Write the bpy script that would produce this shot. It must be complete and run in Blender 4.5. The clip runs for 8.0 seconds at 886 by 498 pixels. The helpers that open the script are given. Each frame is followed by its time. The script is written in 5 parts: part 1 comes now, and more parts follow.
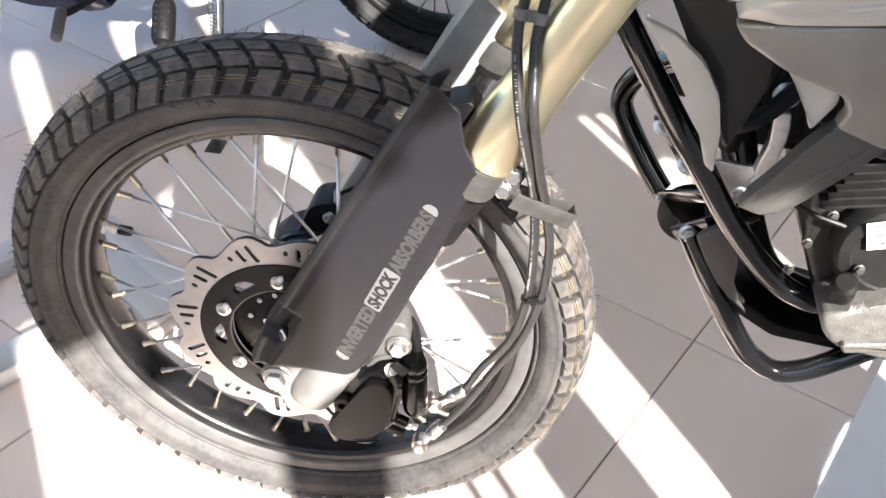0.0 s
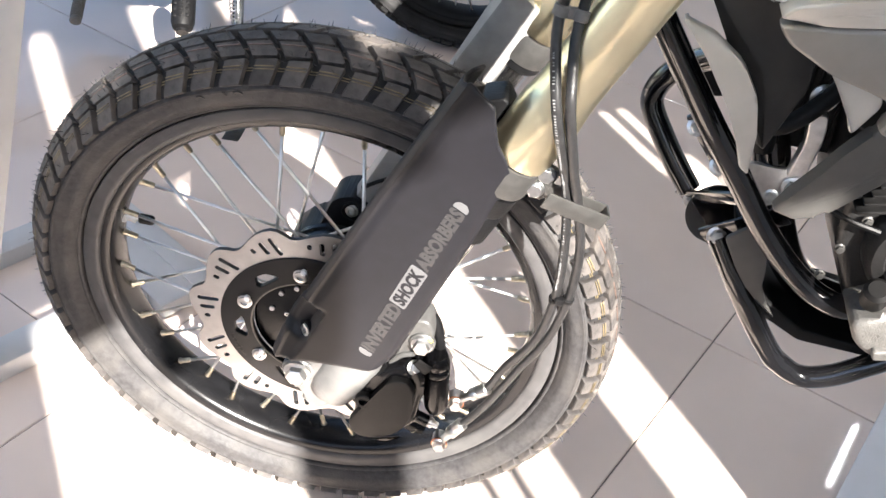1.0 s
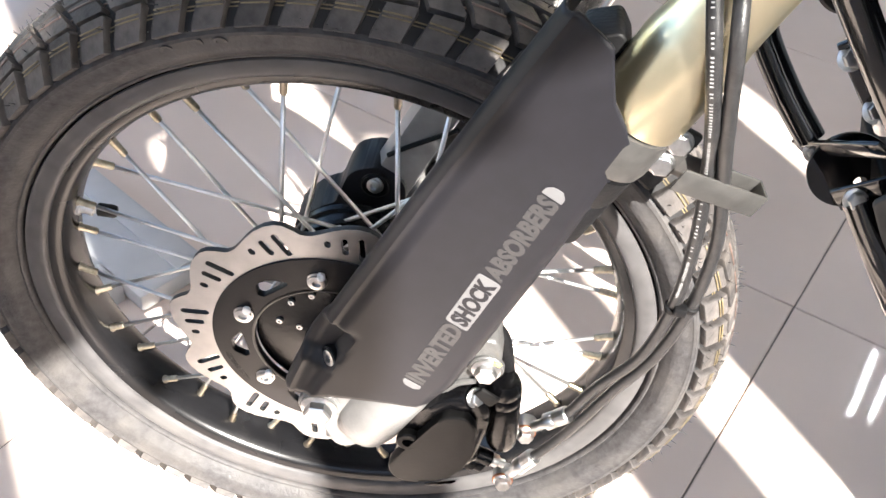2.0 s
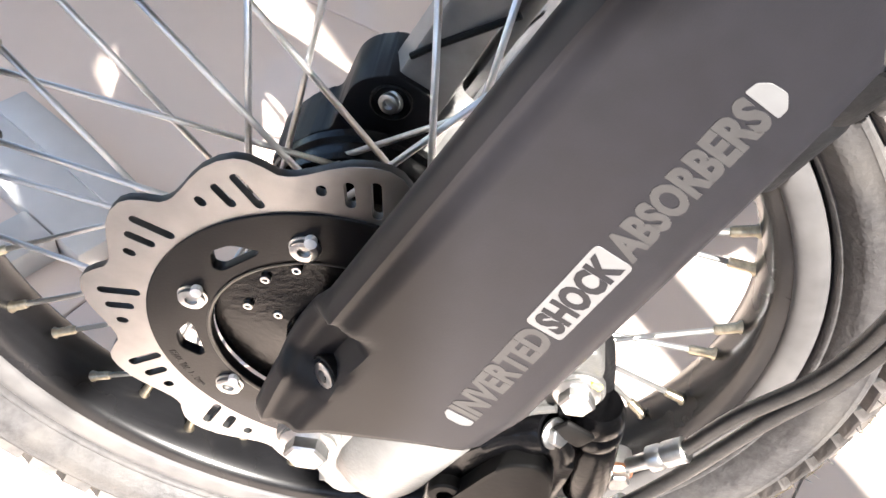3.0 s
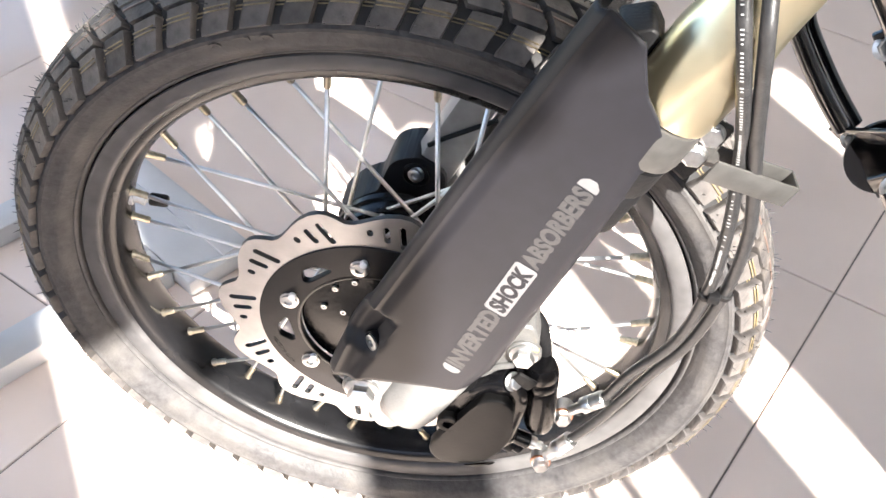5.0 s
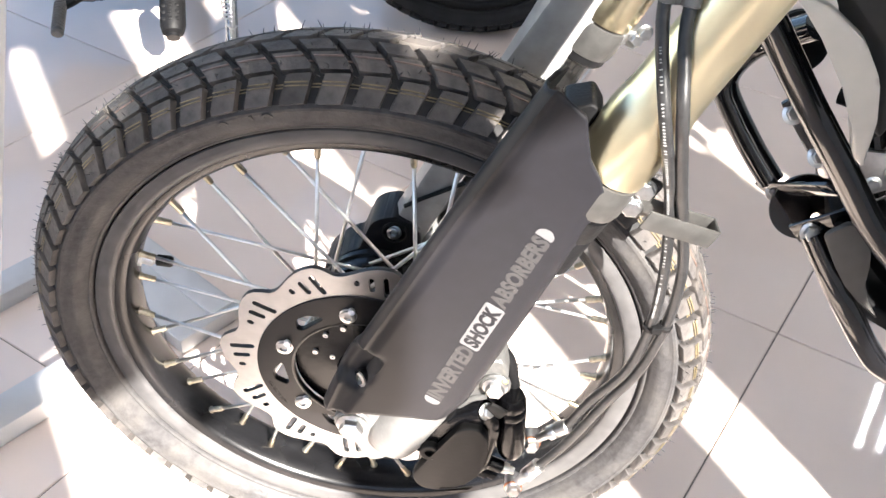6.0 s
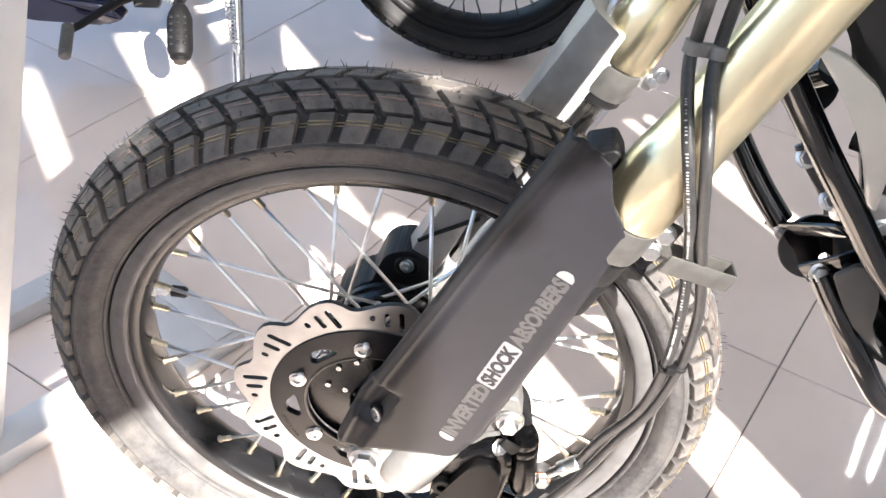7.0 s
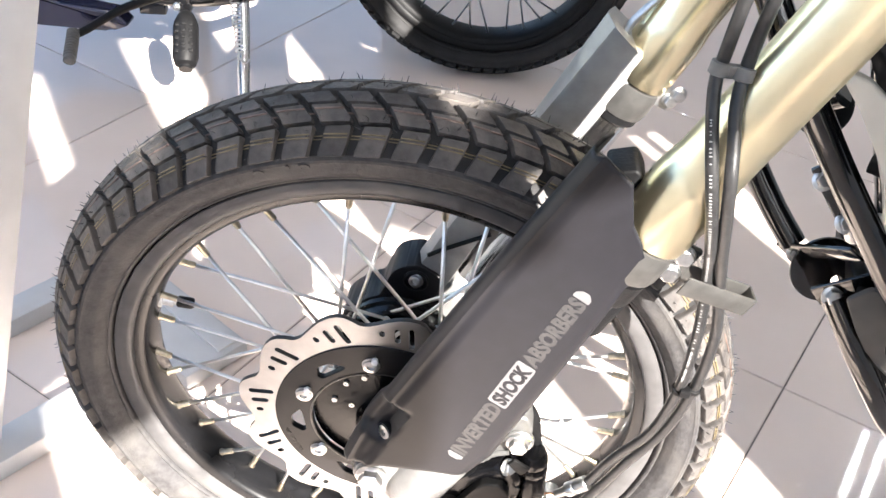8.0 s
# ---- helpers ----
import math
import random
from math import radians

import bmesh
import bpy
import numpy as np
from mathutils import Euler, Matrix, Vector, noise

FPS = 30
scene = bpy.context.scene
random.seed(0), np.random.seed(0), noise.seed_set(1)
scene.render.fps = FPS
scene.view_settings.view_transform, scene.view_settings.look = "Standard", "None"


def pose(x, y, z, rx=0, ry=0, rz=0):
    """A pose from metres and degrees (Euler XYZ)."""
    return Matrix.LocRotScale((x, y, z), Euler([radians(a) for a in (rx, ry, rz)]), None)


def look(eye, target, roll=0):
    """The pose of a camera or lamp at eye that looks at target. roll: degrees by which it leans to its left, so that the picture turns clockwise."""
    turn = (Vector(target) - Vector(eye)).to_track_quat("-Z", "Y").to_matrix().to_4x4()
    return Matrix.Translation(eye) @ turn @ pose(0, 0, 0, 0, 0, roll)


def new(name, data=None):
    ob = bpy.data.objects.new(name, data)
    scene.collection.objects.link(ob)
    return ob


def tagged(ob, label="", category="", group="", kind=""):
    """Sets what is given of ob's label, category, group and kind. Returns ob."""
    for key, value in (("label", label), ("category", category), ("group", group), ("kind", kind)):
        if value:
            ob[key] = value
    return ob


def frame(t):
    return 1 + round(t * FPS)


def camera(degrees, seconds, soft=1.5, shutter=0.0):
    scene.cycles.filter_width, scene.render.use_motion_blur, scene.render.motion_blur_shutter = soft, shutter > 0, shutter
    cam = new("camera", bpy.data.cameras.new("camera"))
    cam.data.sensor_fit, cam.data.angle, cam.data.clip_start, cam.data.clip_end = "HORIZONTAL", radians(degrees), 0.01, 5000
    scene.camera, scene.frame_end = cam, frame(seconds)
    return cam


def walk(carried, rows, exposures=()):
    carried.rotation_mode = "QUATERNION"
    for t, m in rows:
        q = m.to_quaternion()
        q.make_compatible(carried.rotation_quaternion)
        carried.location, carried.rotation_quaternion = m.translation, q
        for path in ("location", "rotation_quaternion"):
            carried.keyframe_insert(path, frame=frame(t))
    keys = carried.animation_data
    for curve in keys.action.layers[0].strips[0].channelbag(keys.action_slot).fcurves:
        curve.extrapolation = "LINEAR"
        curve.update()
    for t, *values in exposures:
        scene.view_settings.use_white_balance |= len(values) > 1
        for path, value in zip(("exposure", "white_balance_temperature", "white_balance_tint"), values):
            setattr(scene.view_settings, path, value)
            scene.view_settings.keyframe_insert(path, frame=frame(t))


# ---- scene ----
# The camera and its walk
cam = camera(48.5, 8.0)
PATH = [
    (0.0, (0.2162, -0.7922, 1.0427), (0.1504, -0.0085, 0.4250), 4.79),
    (0.5, (0.2202, -0.7986, 1.0495), (0.1368, -0.0128, 0.4367), 4.34),
    (1.0, (0.1964, -0.7796, 1.0387), (0.1248, -0.0037, 0.4119), 5.78),
    (1.5, (0.1418, -0.7124, 0.9994), (0.0877, 0.0365, 0.3389), 5.01),
    (1.7, (0.1325, -0.6546, 0.9704), (0.0778, 0.0871, 0.3019), 4.16),
    (2.8, (0.0747, -0.4005, 0.7587), (0.0448, 0.3010, 0.0468), 5.32),
    (3.0, (0.0704, -0.3753, 0.7333), (0.0404, 0.3181, 0.0134), 5.46),
    (3.5, (0.0688, -0.3548, 0.7104), (0.0343, 0.3317, -0.0159), 6.85),
    (4.0, (0.0719, -0.4132, 0.7811), (0.0819, 0.2864, 0.0666), 5.57),
    (4.5, (0.0825, -0.4976, 0.8608), (0.0692, 0.1947, 0.1394), 4.17),
    (5.0, (0.1204, -0.5817, 0.9311), (0.0313, 0.1337, 0.2381), 1.91),
    (5.2, (0.1278, -0.6147, 0.9607), (0.0350, 0.1201, 0.2887), 0.90),
    (6.5, (0.1111, -0.6699, 0.9970), (0.0622, 0.0975, 0.3577), 2.90),
    (7.0, (0.0986, -0.6656, 1.0071), (0.0451, 0.1103, 0.3786), 3.30),
    (7.5, (0.0902, -0.6607, 1.0081), (0.0304, 0.1234, 0.3904), 3.53),
    (8.0, (0.0833, -0.6576, 1.0040), (0.0338, 0.1258, 0.3844), 4.62),
]
walk(cam, [(t, look(eye, target, roll)) for t, eye, target, roll in PATH], [(0.0, 2.84), (1.5, 2.84), (3.5, 3.08), (4.5, 3.16), (6.5, 3.20), (8.0, 3.25)])

# World, sun and exposure
SUN_EL, SUN_DIR = radians(33.5), Vector((0.55, -0.835, 0.0)).normalized()
world = bpy.data.worlds.new("sky")
scene.world = world
world.use_nodes = True
sky = world.node_tree.nodes.new("ShaderNodeTexSky")
sky.sky_type, sky.sun_disc = "NISHITA", False
sky.sun_elevation = SUN_EL
sky.sun_rotation = math.atan2(SUN_DIR.x, SUN_DIR.y)
world.node_tree.links.new(sky.outputs[0], world.node_tree.nodes["Background"].inputs["Color"])
world.node_tree.nodes["Background"].inputs["Strength"].default_value = 0.06
sun = new("sun", bpy.data.lights.new("sun", "SUN"))
sun.data.energy, sun.data.angle, sun.data.color = 5.0, radians(0.53), (1.0, 0.945, 0.88)
sun.matrix_world = look(Vector((0, 0, 0)) + 8 * (SUN_DIR * math.cos(SUN_EL) + Vector((0, 0, math.sin(SUN_EL)))), (0, 0, 0))


# Materials
def material(name, base, rough=0.5, metal=0.0, vary=0.15, scale=40.0, bump=0.0, bump_scale=300.0, coat=0.0, worn=None, wear_scale=9.0, wear_edge=0.62, per_piece=0.0, rough_vary=0.12, stretch=(1, 1, 1), spec=0.5):
    m = bpy.data.materials.new(name)
    m.use_nodes = True
    nt = m.node_tree
    N, L = nt.nodes, nt.links
    bsdf = N["Principled BSDF"]
    bsdf.inputs["Metallic"].default_value = metal
    bsdf.inputs["Coat Weight"].default_value = coat
    bsdf.inputs["Coat Roughness"].default_value = 0.06
    bsdf.inputs["Specular IOR Level"].default_value = spec
    tc = N.new("ShaderNodeTexCoord")
    mp = N.new("ShaderNodeMapping")
    mp.inputs["Scale"].default_value = stretch
    L.new(tc.outputs["Object"], mp.inputs["Vector"])
    fine = N.new("ShaderNodeTexNoise")
    fine.inputs["Scale"].default_value, fine.inputs["Detail"].default_value = scale, 6.0
    L.new(mp.outputs[0], fine.inputs["Vector"])
    ramp = N.new("ShaderNodeValToRGB")
    lo = [c * (1 - vary) for c in base]
    hi = [min(1.0, c * (1 + vary)) for c in base]
    ramp.color_ramp.elements[0].position, ramp.color_ramp.elements[1].position = 0.3, 0.7
    ramp.color_ramp.elements[0].color, ramp.color_ramp.elements[1].color = (*lo, 1), (*hi, 1)
    L.new(fine.outputs["Fac"], ramp.inputs["Fac"])
    colour = ramp.outputs["Color"]
    if worn:
        big = N.new("ShaderNodeTexNoise")
        big.inputs["Scale"].default_value, big.inputs["Detail"].default_value = wear_scale, 8.0
        L.new(tc.outputs["Object"], big.inputs["Vector"])
        step = N.new("ShaderNodeMapRange")
        step.inputs["From Min"].default_value, step.inputs["From Max"].default_value = wear_edge - 0.12, wear_edge + 0.12
        L.new(big.outputs["Fac"], step.inputs["Value"])
        mix = N.new("ShaderNodeMix")
        mix.data_type = "RGBA"
        L.new(step.outputs[0], mix.inputs["Factor"])
        L.new(colour, mix.inputs["A"])
        mix.inputs["B"].default_value = (*worn, 1)
        colour = mix.outputs["Result"]
    if per_piece:
        info = N.new("ShaderNodeObjectInfo")
        rng = N.new("ShaderNodeMapRange")
        rng.inputs["To Min"].default_value, rng.inputs["To Max"].default_value = 1 - per_piece, 1 + per_piece
        L.new(info.outputs["Random"], rng.inputs["Value"])
        hsv = N.new("ShaderNodeHueSaturation")
        L.new(rng.outputs[0], hsv.inputs["Value"])
        L.new(colour, hsv.inputs["Color"])
        colour = hsv.outputs["Color"]
    L.new(colour, bsdf.inputs["Base Color"])
    rr = N.new("ShaderNodeMapRange")
    rr.inputs["To Min"].default_value, rr.inputs["To Max"].default_value = max(0.02, rough * (1 - rough_vary)), min(1.0, rough * (1 + rough_vary))
    mid = N.new("ShaderNodeTexNoise")
    mid.inputs["Scale"].default_value, mid.inputs["Detail"].default_value = scale * 0.3, 5.0
    L.new(mp.outputs[0], mid.inputs["Vector"])
    L.new(mid.outputs["Fac"], rr.inputs["Value"])
    L.new(rr.outputs[0], bsdf.inputs["Roughness"])
    if bump:
        bn = N.new("ShaderNodeTexNoise")
        bn.inputs["Scale"].default_value, bn.inputs["Detail"].default_value = bump_scale, 4.0
        L.new(mp.outputs[0], bn.inputs["Vector"])
        bp = N.new("ShaderNodeBump")
        bp.inputs["Strength"].default_value, bp.inputs["Distance"].default_value = bump, 0.002
        L.new(bn.outputs["Fac"], bp.inputs["Height"])
        L.new(bp.outputs["Normal"], bsdf.inputs["Normal"])
    return m


M_TYRE = material("tyre_rubber", (0.043, 0.0415, 0.0425), 0.52, vary=0.28, scale=160, bump=0.30, bump_scale=380, worn=(0.068, 0.064, 0.061), wear_scale=22, wear_edge=0.58, spec=0.16, rough_vary=0.3)
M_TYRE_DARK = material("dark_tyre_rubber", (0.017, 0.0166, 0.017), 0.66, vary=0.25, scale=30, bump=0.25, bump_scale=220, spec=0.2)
M_TREAD = material("tread_rubber", (0.056, 0.0515, 0.050), 0.55, vary=0.28, scale=120, bump=0.35, bump_scale=300, worn=(0.095, 0.084, 0.076), wear_scale=40, wear_edge=0.58, per_piece=0.25, spec=0.16)
M_STRIPE = material("yellow_marking", (0.125, 0.096, 0.048), 0.6, vary=0.45, scale=90)
M_STRIPE_RED = material("red_marking", (0.105, 0.068, 0.055), 0.6, vary=0.35, scale=120)
M_RIM = material("black_rim_enamel", (0.0055, 0.0055, 0.0062), 0.27, vary=0.25, scale=30, worn=(0.018, 0.017, 0.017), wear_scale=14, wear_edge=0.68, spec=0.35)
M_FLANGE = material("sun_paled_rim_flange", (0.062, 0.0600, 0.061), 0.38, vary=0.18, scale=60, worn=(0.085, 0.082, 0.080), wear_scale=18, wear_edge=0.60, spec=0.22)
M_SPOKE = material("zinc_spoke", (0.80, 0.80, 0.80), 0.40, metal=1.0, vary=0.12, scale=80)
M_NIPPLE = material("plated_nipple", (0.42, 0.375, 0.29), 0.35, metal=1.0, vary=0.25, scale=300, per_piece=0.3)
M_DISC = material("brushed_disc_steel", (0.42, 0.413, 0.405), 0.38, metal=1.0, vary=0.10, scale=60, bump=0.06, bump_scale=500, rough_vary=0.25)
M_EDGE = material("dark_cut_edge", (0.02, 0.02, 0.02), 0.4, vary=0.2)
M_SATIN = material("black_satin_carrier", (0.0058, 0.0056, 0.0066), 0.30, vary=0.25, scale=40, bump=0.05, bump_scale=700, spec=0.22)
M_GLOSS = material("black_gloss_paint", (0.0045, 0.0045, 0.0052), 0.10, vary=0.2, scale=30, coat=0.8, bump=0.03, bump_scale=60, spec=0.30)
M_GUARD = material("matte_black_plastic", (0.0069, 0.0068, 0.0088), 0.46, vary=0.12, scale=90, bump=0.04, bump_scale=1500, worn=(0.0090, 0.0089, 0.0112), wear_scale=5, wear_edge=0.62, spec=0.27)
M_DECAL_GREY = material("grey_decal", (0.027, 0.0262, 0.0268), 0.4, vary=0.10, scale=200, spec=0.3)
M_DECAL_WHITE = material("white_decal", (0.088, 0.088, 0.091), 0.35, vary=0.06, scale=200)
M_GOLD = material("gold_anodised", (0.95, 0.85, 0.59), 0.27, metal=1.0, vary=0.05, scale=20, rough_vary=0.3, stretch=(1, 1, 0.3), bump=0.004, bump_scale=40)
M_CHROME = material("chrome", (0.75, 0.75, 0.76), 0.16, metal=1.0, vary=0.05, scale=60, rough_vary=0.3)
M_CAST = material("silver_cast_paint", (0.155, 0.153, 0.150), 0.40, metal=0.3, vary=0.14, scale=60, bump=0.2, bump_scale=500)
M_BRACKET = material("grey_cast_bracket", (0.088, 0.087, 0.085), 0.42, metal=0.4, vary=0.16, scale=60, bump=0.2, bump_scale=500)
M_ALU = material("raw_aluminium", (0.62, 0.61, 0.60), 0.35, metal=0.9, vary=0.12, scale=120, bump=0.1, bump_scale=600)
M_ZINC = material("zinc_bolt", (0.52, 0.52, 0.515), 0.30, metal=1.0, vary=0.15, scale=200, per_piece=0.1)
M_FAR_GUARD = material("sheen_greyed_black_plastic", (0.27, 0.266, 0.26), 0.34, metal=0.3, vary=0.15, scale=60, bump=0.04, bump_scale=900, worn=(0.33, 0.325, 0.32), wear_scale=12, wear_edge=0.64)
M_BLACKCAST = material("black_caliper_paint", (0.0024, 0.0024, 0.0028), 0.20, vary=0.3, scale=60, bump=0.15, bump_scale=260, spec=0.22)
M_DARKGREY = material("dark_grey_cap", (0.0052, 0.0050, 0.0050), 0.5, vary=0.12, scale=120, bump=0.05, spec=0.16)
M_RUBBER = material("hose_rubber", (0.0165, 0.0162, 0.0166), 0.34, vary=0.3, scale=200, bump=0.15, bump_scale=900, spec=0.35)
M_PRINT = material("hose_print", (0.24, 0.24, 0.24), 0.6, vary=0.3, scale=400)
M_PLATE = material("grey_zinc_plate", (0.070, 0.068, 0.065), 0.42, metal=0.6, vary=0.2, scale=90, bump=0.08)
M_BODY_GREY = material("grey_body_plastic", (0.19, 0.184, 0.172), 0.36, metal=0.3, vary=0.08, scale=40, coat=0.25, bump=0.05, bump_scale=800)
M_BODY_DARK = material("dark_body_plastic", (0.020, 0.0195, 0.019), 0.42, vary=0.12, scale=60, bump=0.1, bump_scale=800, spec=0.35)
M_BODY_MID = material("charcoal_body_plastic", (0.060, 0.058, 0.055), 0.42, vary=0.1, scale=60, bump=0.12, bump_scale=800, spec=0.4)
M_BODY_WHITE = material("pearl_body_panel", (0.42, 0.408, 0.378), 0.34, metal=0.2, vary=0.06, scale=30, coat=0.3, bump=0.03, bump_scale=500)
M_BODY_BLUE = material("dark_blue_body_panel", (0.012, 0.014, 0.045), 0.16, vary=0.1, scale=30, coat=1.0)
M_ENGINE = material("engine_black", (0.009, 0.0088, 0.0088), 0.40, vary=0.3, scale=60, bump=0.25, bump_scale=320, spec=0.35)
M_ENGINE_ALU = material("engine_cast_grey", (0.105, 0.101, 0.095), 0.5, metal=0.3, vary=0.2, scale=110, bump=0.5, bump_scale=420)
M_BLACKPLASTIC = material("black_rubber_part", (0.0038, 0.0038, 0.0042), 0.5, vary=0.25, scale=90, bump=0.2, bump_scale=400, spec=0.2)
M_TILE = material("polished_porcelain_tile", (0.755, 0.642, 0.572), 0.035, vary=0.05, scale=3.5, worn=(0.69, 0.578, 0.508), wear_scale=2.2, wear_edge=0.58, per_piece=0.035, rough_vary=0.35, bump=0.008, bump_scale=25, spec=0.32)
M_GROUT = material("dark_grout", (0.20, 0.175, 0.155), 0.9, vary=0.25, scale=60, bump=0.3)
M_CLIP = material("grey_clip_plastic", (0.11, 0.108, 0.105), 0.45, vary=0.15, scale=120, bump=0.05, spec=0.3)
M_STAND = material("white_powder_coat", (0.56, 0.558, 0.56), 0.3, vary=0.04, scale=30, bump=0.03, bump_scale=300)
M_BOARD = material("white_board", (0.80, 0.80, 0.80), 0.4, vary=0.02, scale=20)
M_WALL = material("white_wall_paint", (0.62, 0.605, 0.585), 0.8, vary=0.03, scale=4, bump=0.1, bump_scale=120)
M_MULLION = material("anodised_window_frame", (0.45, 0.45, 0.46), 0.4, metal=0.7, vary=0.08, scale=40)
M_PAINTMARK = material("white_paint_mark", (0.85, 0.85, 0.85), 0.5, vary=0.03)
M_YELLOWMARK = material("yellow_paint_mark", (0.75, 0.60, 0.08), 0.5, vary=0.1)
M_LABEL = material("printed_label", (0.75, 0.75, 0.76), 0.4, vary=0.04)
M_INK = material("dark_ink", (0.05, 0.05, 0.05), 0.5, vary=0.1)
M_CHAIN = material("oiled_chain", (0.10, 0.095, 0.09), 0.35, metal=0.9, vary=0.3, scale=200)
M_COPPER = material("copper_washer", (0.60, 0.28, 0.16), 0.3, metal=1.0, vary=0.1)

M_TUBE = material("lamp_tube_glass", (0.9, 0.9, 0.9), 0.3, vary=0.01)
M_TUBE.node_tree.nodes["Principled BSDF"].inputs["Emission Color"].default_value = (0.93, 0.94, 1.0, 1)
M_TUBE.node_tree.nodes["Principled BSDF"].inputs["Emission Strength"].default_value = 10.0


# Mesh helpers
def link_mesh(name, mesh, mat, parent=None, label="", smooth=True, at=None):
    if mat and not mesh.materials:
        mesh.materials.append(mat)
    if smooth:
        mesh.polygons.foreach_set("use_smooth", [True] * len(mesh.polygons))
    ob = new(name, mesh)
    if parent:
        ob.parent = parent
    if at is not None:
        ob.matrix_basis = at
    return tagged(ob, label=label)


def part(name, bm, mat, parent=None, label="", smooth=True, at=None, sharp=35):
    """One mesh object under a thing or a part."""
    bmesh.ops.recalc_face_normals(bm, faces=bm.faces)
    for e in bm.edges:
        if len(e.link_faces) == 2 and e.calc_face_angle(0) > radians(sharp):
            e.smooth = False
    mesh = bpy.data.meshes.new(name)
    bm.to_mesh(mesh)
    bm.free()
    return link_mesh(name, mesh, mat, parent, label, smooth, at)


def thing(name, m, label, category, group="", kind=""):
    ob = new(name)
    ob.empty_display_size = 0.05
    ob.matrix_world = m
    return tagged(ob, label=label, category=category, group=group, kind=kind)


def lathe(profile, seg=96, axis="y", closed=False, bm=None):
    """Turns a profile of (radius, along) about an axis through the origin."""
    bm = bm or bmesh.new()
    rings = []
    for k in range(seg):
        a = 2 * math.pi * k / seg
        c, s = math.cos(a), math.sin(a)
        if axis == "y":
            rings.append([bm.verts.new((r * c, y, r * s)) for r, y in profile])
        elif axis == "z":
            rings.append([bm.verts.new((r * c, r * s, y)) for r, y in profile])
        else:
            rings.append([bm.verts.new((y, r * c, r * s)) for r, y in profile])
    n = len(profile)
    for k in range(seg):
        a, b = rings[k], rings[(k + 1) % seg]
        for i in range(n if closed else n - 1):
            j = (i + 1) % n
            bm.faces.new((a[i], a[j], b[j], b[i]))
    bmesh.ops.remove_doubles(bm, verts=bm.verts, dist=1e-6)
    return bm


def spline(points, steps=8):
    """A smooth line through the points."""
    p = [Vector(q) for q in points]
    p = [2 * p[0] - p[1]] + p + [2 * p[-1] - p[-2]]
    out = []
    for i in range(1, len(p) - 2):
        for k in range(steps):
            t = k / steps
            out.append(0.5 * ((2 * p[i]) + (p[i + 1] - p[i - 1]) * t + (2 * p[i - 1] - 5 * p[i] + 4 * p[i + 1] - p[i + 2]) * t * t + (3 * p[i] - p[i - 1] - 3 * p[i + 1] + p[i + 2]) * t ** 3))
    out.append(p[-2])
    return out


def tube(points, radius, seg=14, steps=8, bm=None, smooth_line=True):
    """A round bar along a line; radius is a number or a function of 0..1."""
    bm = bm or bmesh.new()
    line = spline(points, steps) if smooth_line else [Vector(p) for p in points]
    rings, up = [], Vector((0.13, 0.31, 0.94))
    for i, p in enumerate(line):
        d = (line[min(i + 1, len(line) - 1)] - line[max(i - 1, 0)]).normalized()
        u = (up - d * up.dot(d)).normalized()
        w = d.cross(u)
        up = u
        r = radius(i / (len(line) - 1)) if callable(radius) else radius
        rings.append([bm.verts.new(p + (u * math.cos(2 * math.pi * k / seg) + w * math.sin(2 * math.pi * k / seg)) * r) for k in range(seg)])
    for a, b in zip(rings, rings[1:]):
        for k in range(seg):
            bm.faces.new((a[k], a[(k + 1) % seg], b[(k + 1) % seg], b[k]))
    bm.faces.new(rings[0][::-1])
    bm.faces.new(rings[-1])
    return bm


def turned(p0, p1, profile, seg=28, bm=None):
    """A turned piece from p0 towards p1; the profile holds (radius, metres along)."""
    bm = bm or bmesh.new()
    p0, d = Vector(p0), (Vector(p1) - Vector(p0)).normalized()
    u = d.orthogonal().normalized()
    w = d.cross(u)
    rings = [[bm.verts.new(p0 + d * y + (u * math.cos(2 * math.pi * k / seg) + w * math.sin(2 * math.pi * k / seg)) * r) for k in range(seg)] for r, y in profile]
    for a, b in zip(rings, rings[1:]):
        for k in range(seg):
            bm.faces.new((a[k], a[(k + 1) % seg], b[(k + 1) % seg], b[k]))
    bm.faces.new(rings[0][::-1])
    bm.faces.new(rings[-1])
    return bm


def box(size, at=None, bevel=0.002, bm=None, segs=2):
    """A block with rounded edges."""
    one = bmesh.new()
    bmesh.ops.create_cube(one, size=1.0)
    for v in one.verts:
        v.co = Vector((v.co.x * size[0], v.co.y * size[1], v.co.z * size[2]))
    if bevel:
        bmesh.ops.bevel(one, geom=one.edges[:], offset=bevel, segments=segs, affect="EDGES", profile=0.5)
    if at is not None:
        bmesh.ops.transform(one, matrix=at, verts=one.verts)
    if bm is None:
        return one
    tmp = bpy.data.meshes.new("tmp")
    one.to_mesh(tmp)
    one.free()
    bm.from_mesh(tmp)
    bpy.data.meshes.remove(tmp)
    return bm


def prism(outline, y0, y1, bevel=0.003, segs=3):
    """An outline of (x, z) made solid from y0 to y1, with rounded rims."""
    bm = bmesh.new()
    f = bm.faces.new([bm.verts.new((x, y0, z)) for x, z in outline])
    got = bmesh.ops.extrude_face_region(bm, geom=[f])
    for v in got["geom"]:
        if isinstance(v, bmesh.types.BMVert):
            v.co.y = y1
    if bevel:
        rims = [e for e in bm.edges if abs(e.verts[0].co.y - e.verts[1].co.y) < 1e-6]
        bmesh.ops.bevel(bm, geom=rims, offset=bevel, segments=segs, affect="EDGES", profile=0.5)
    return bm


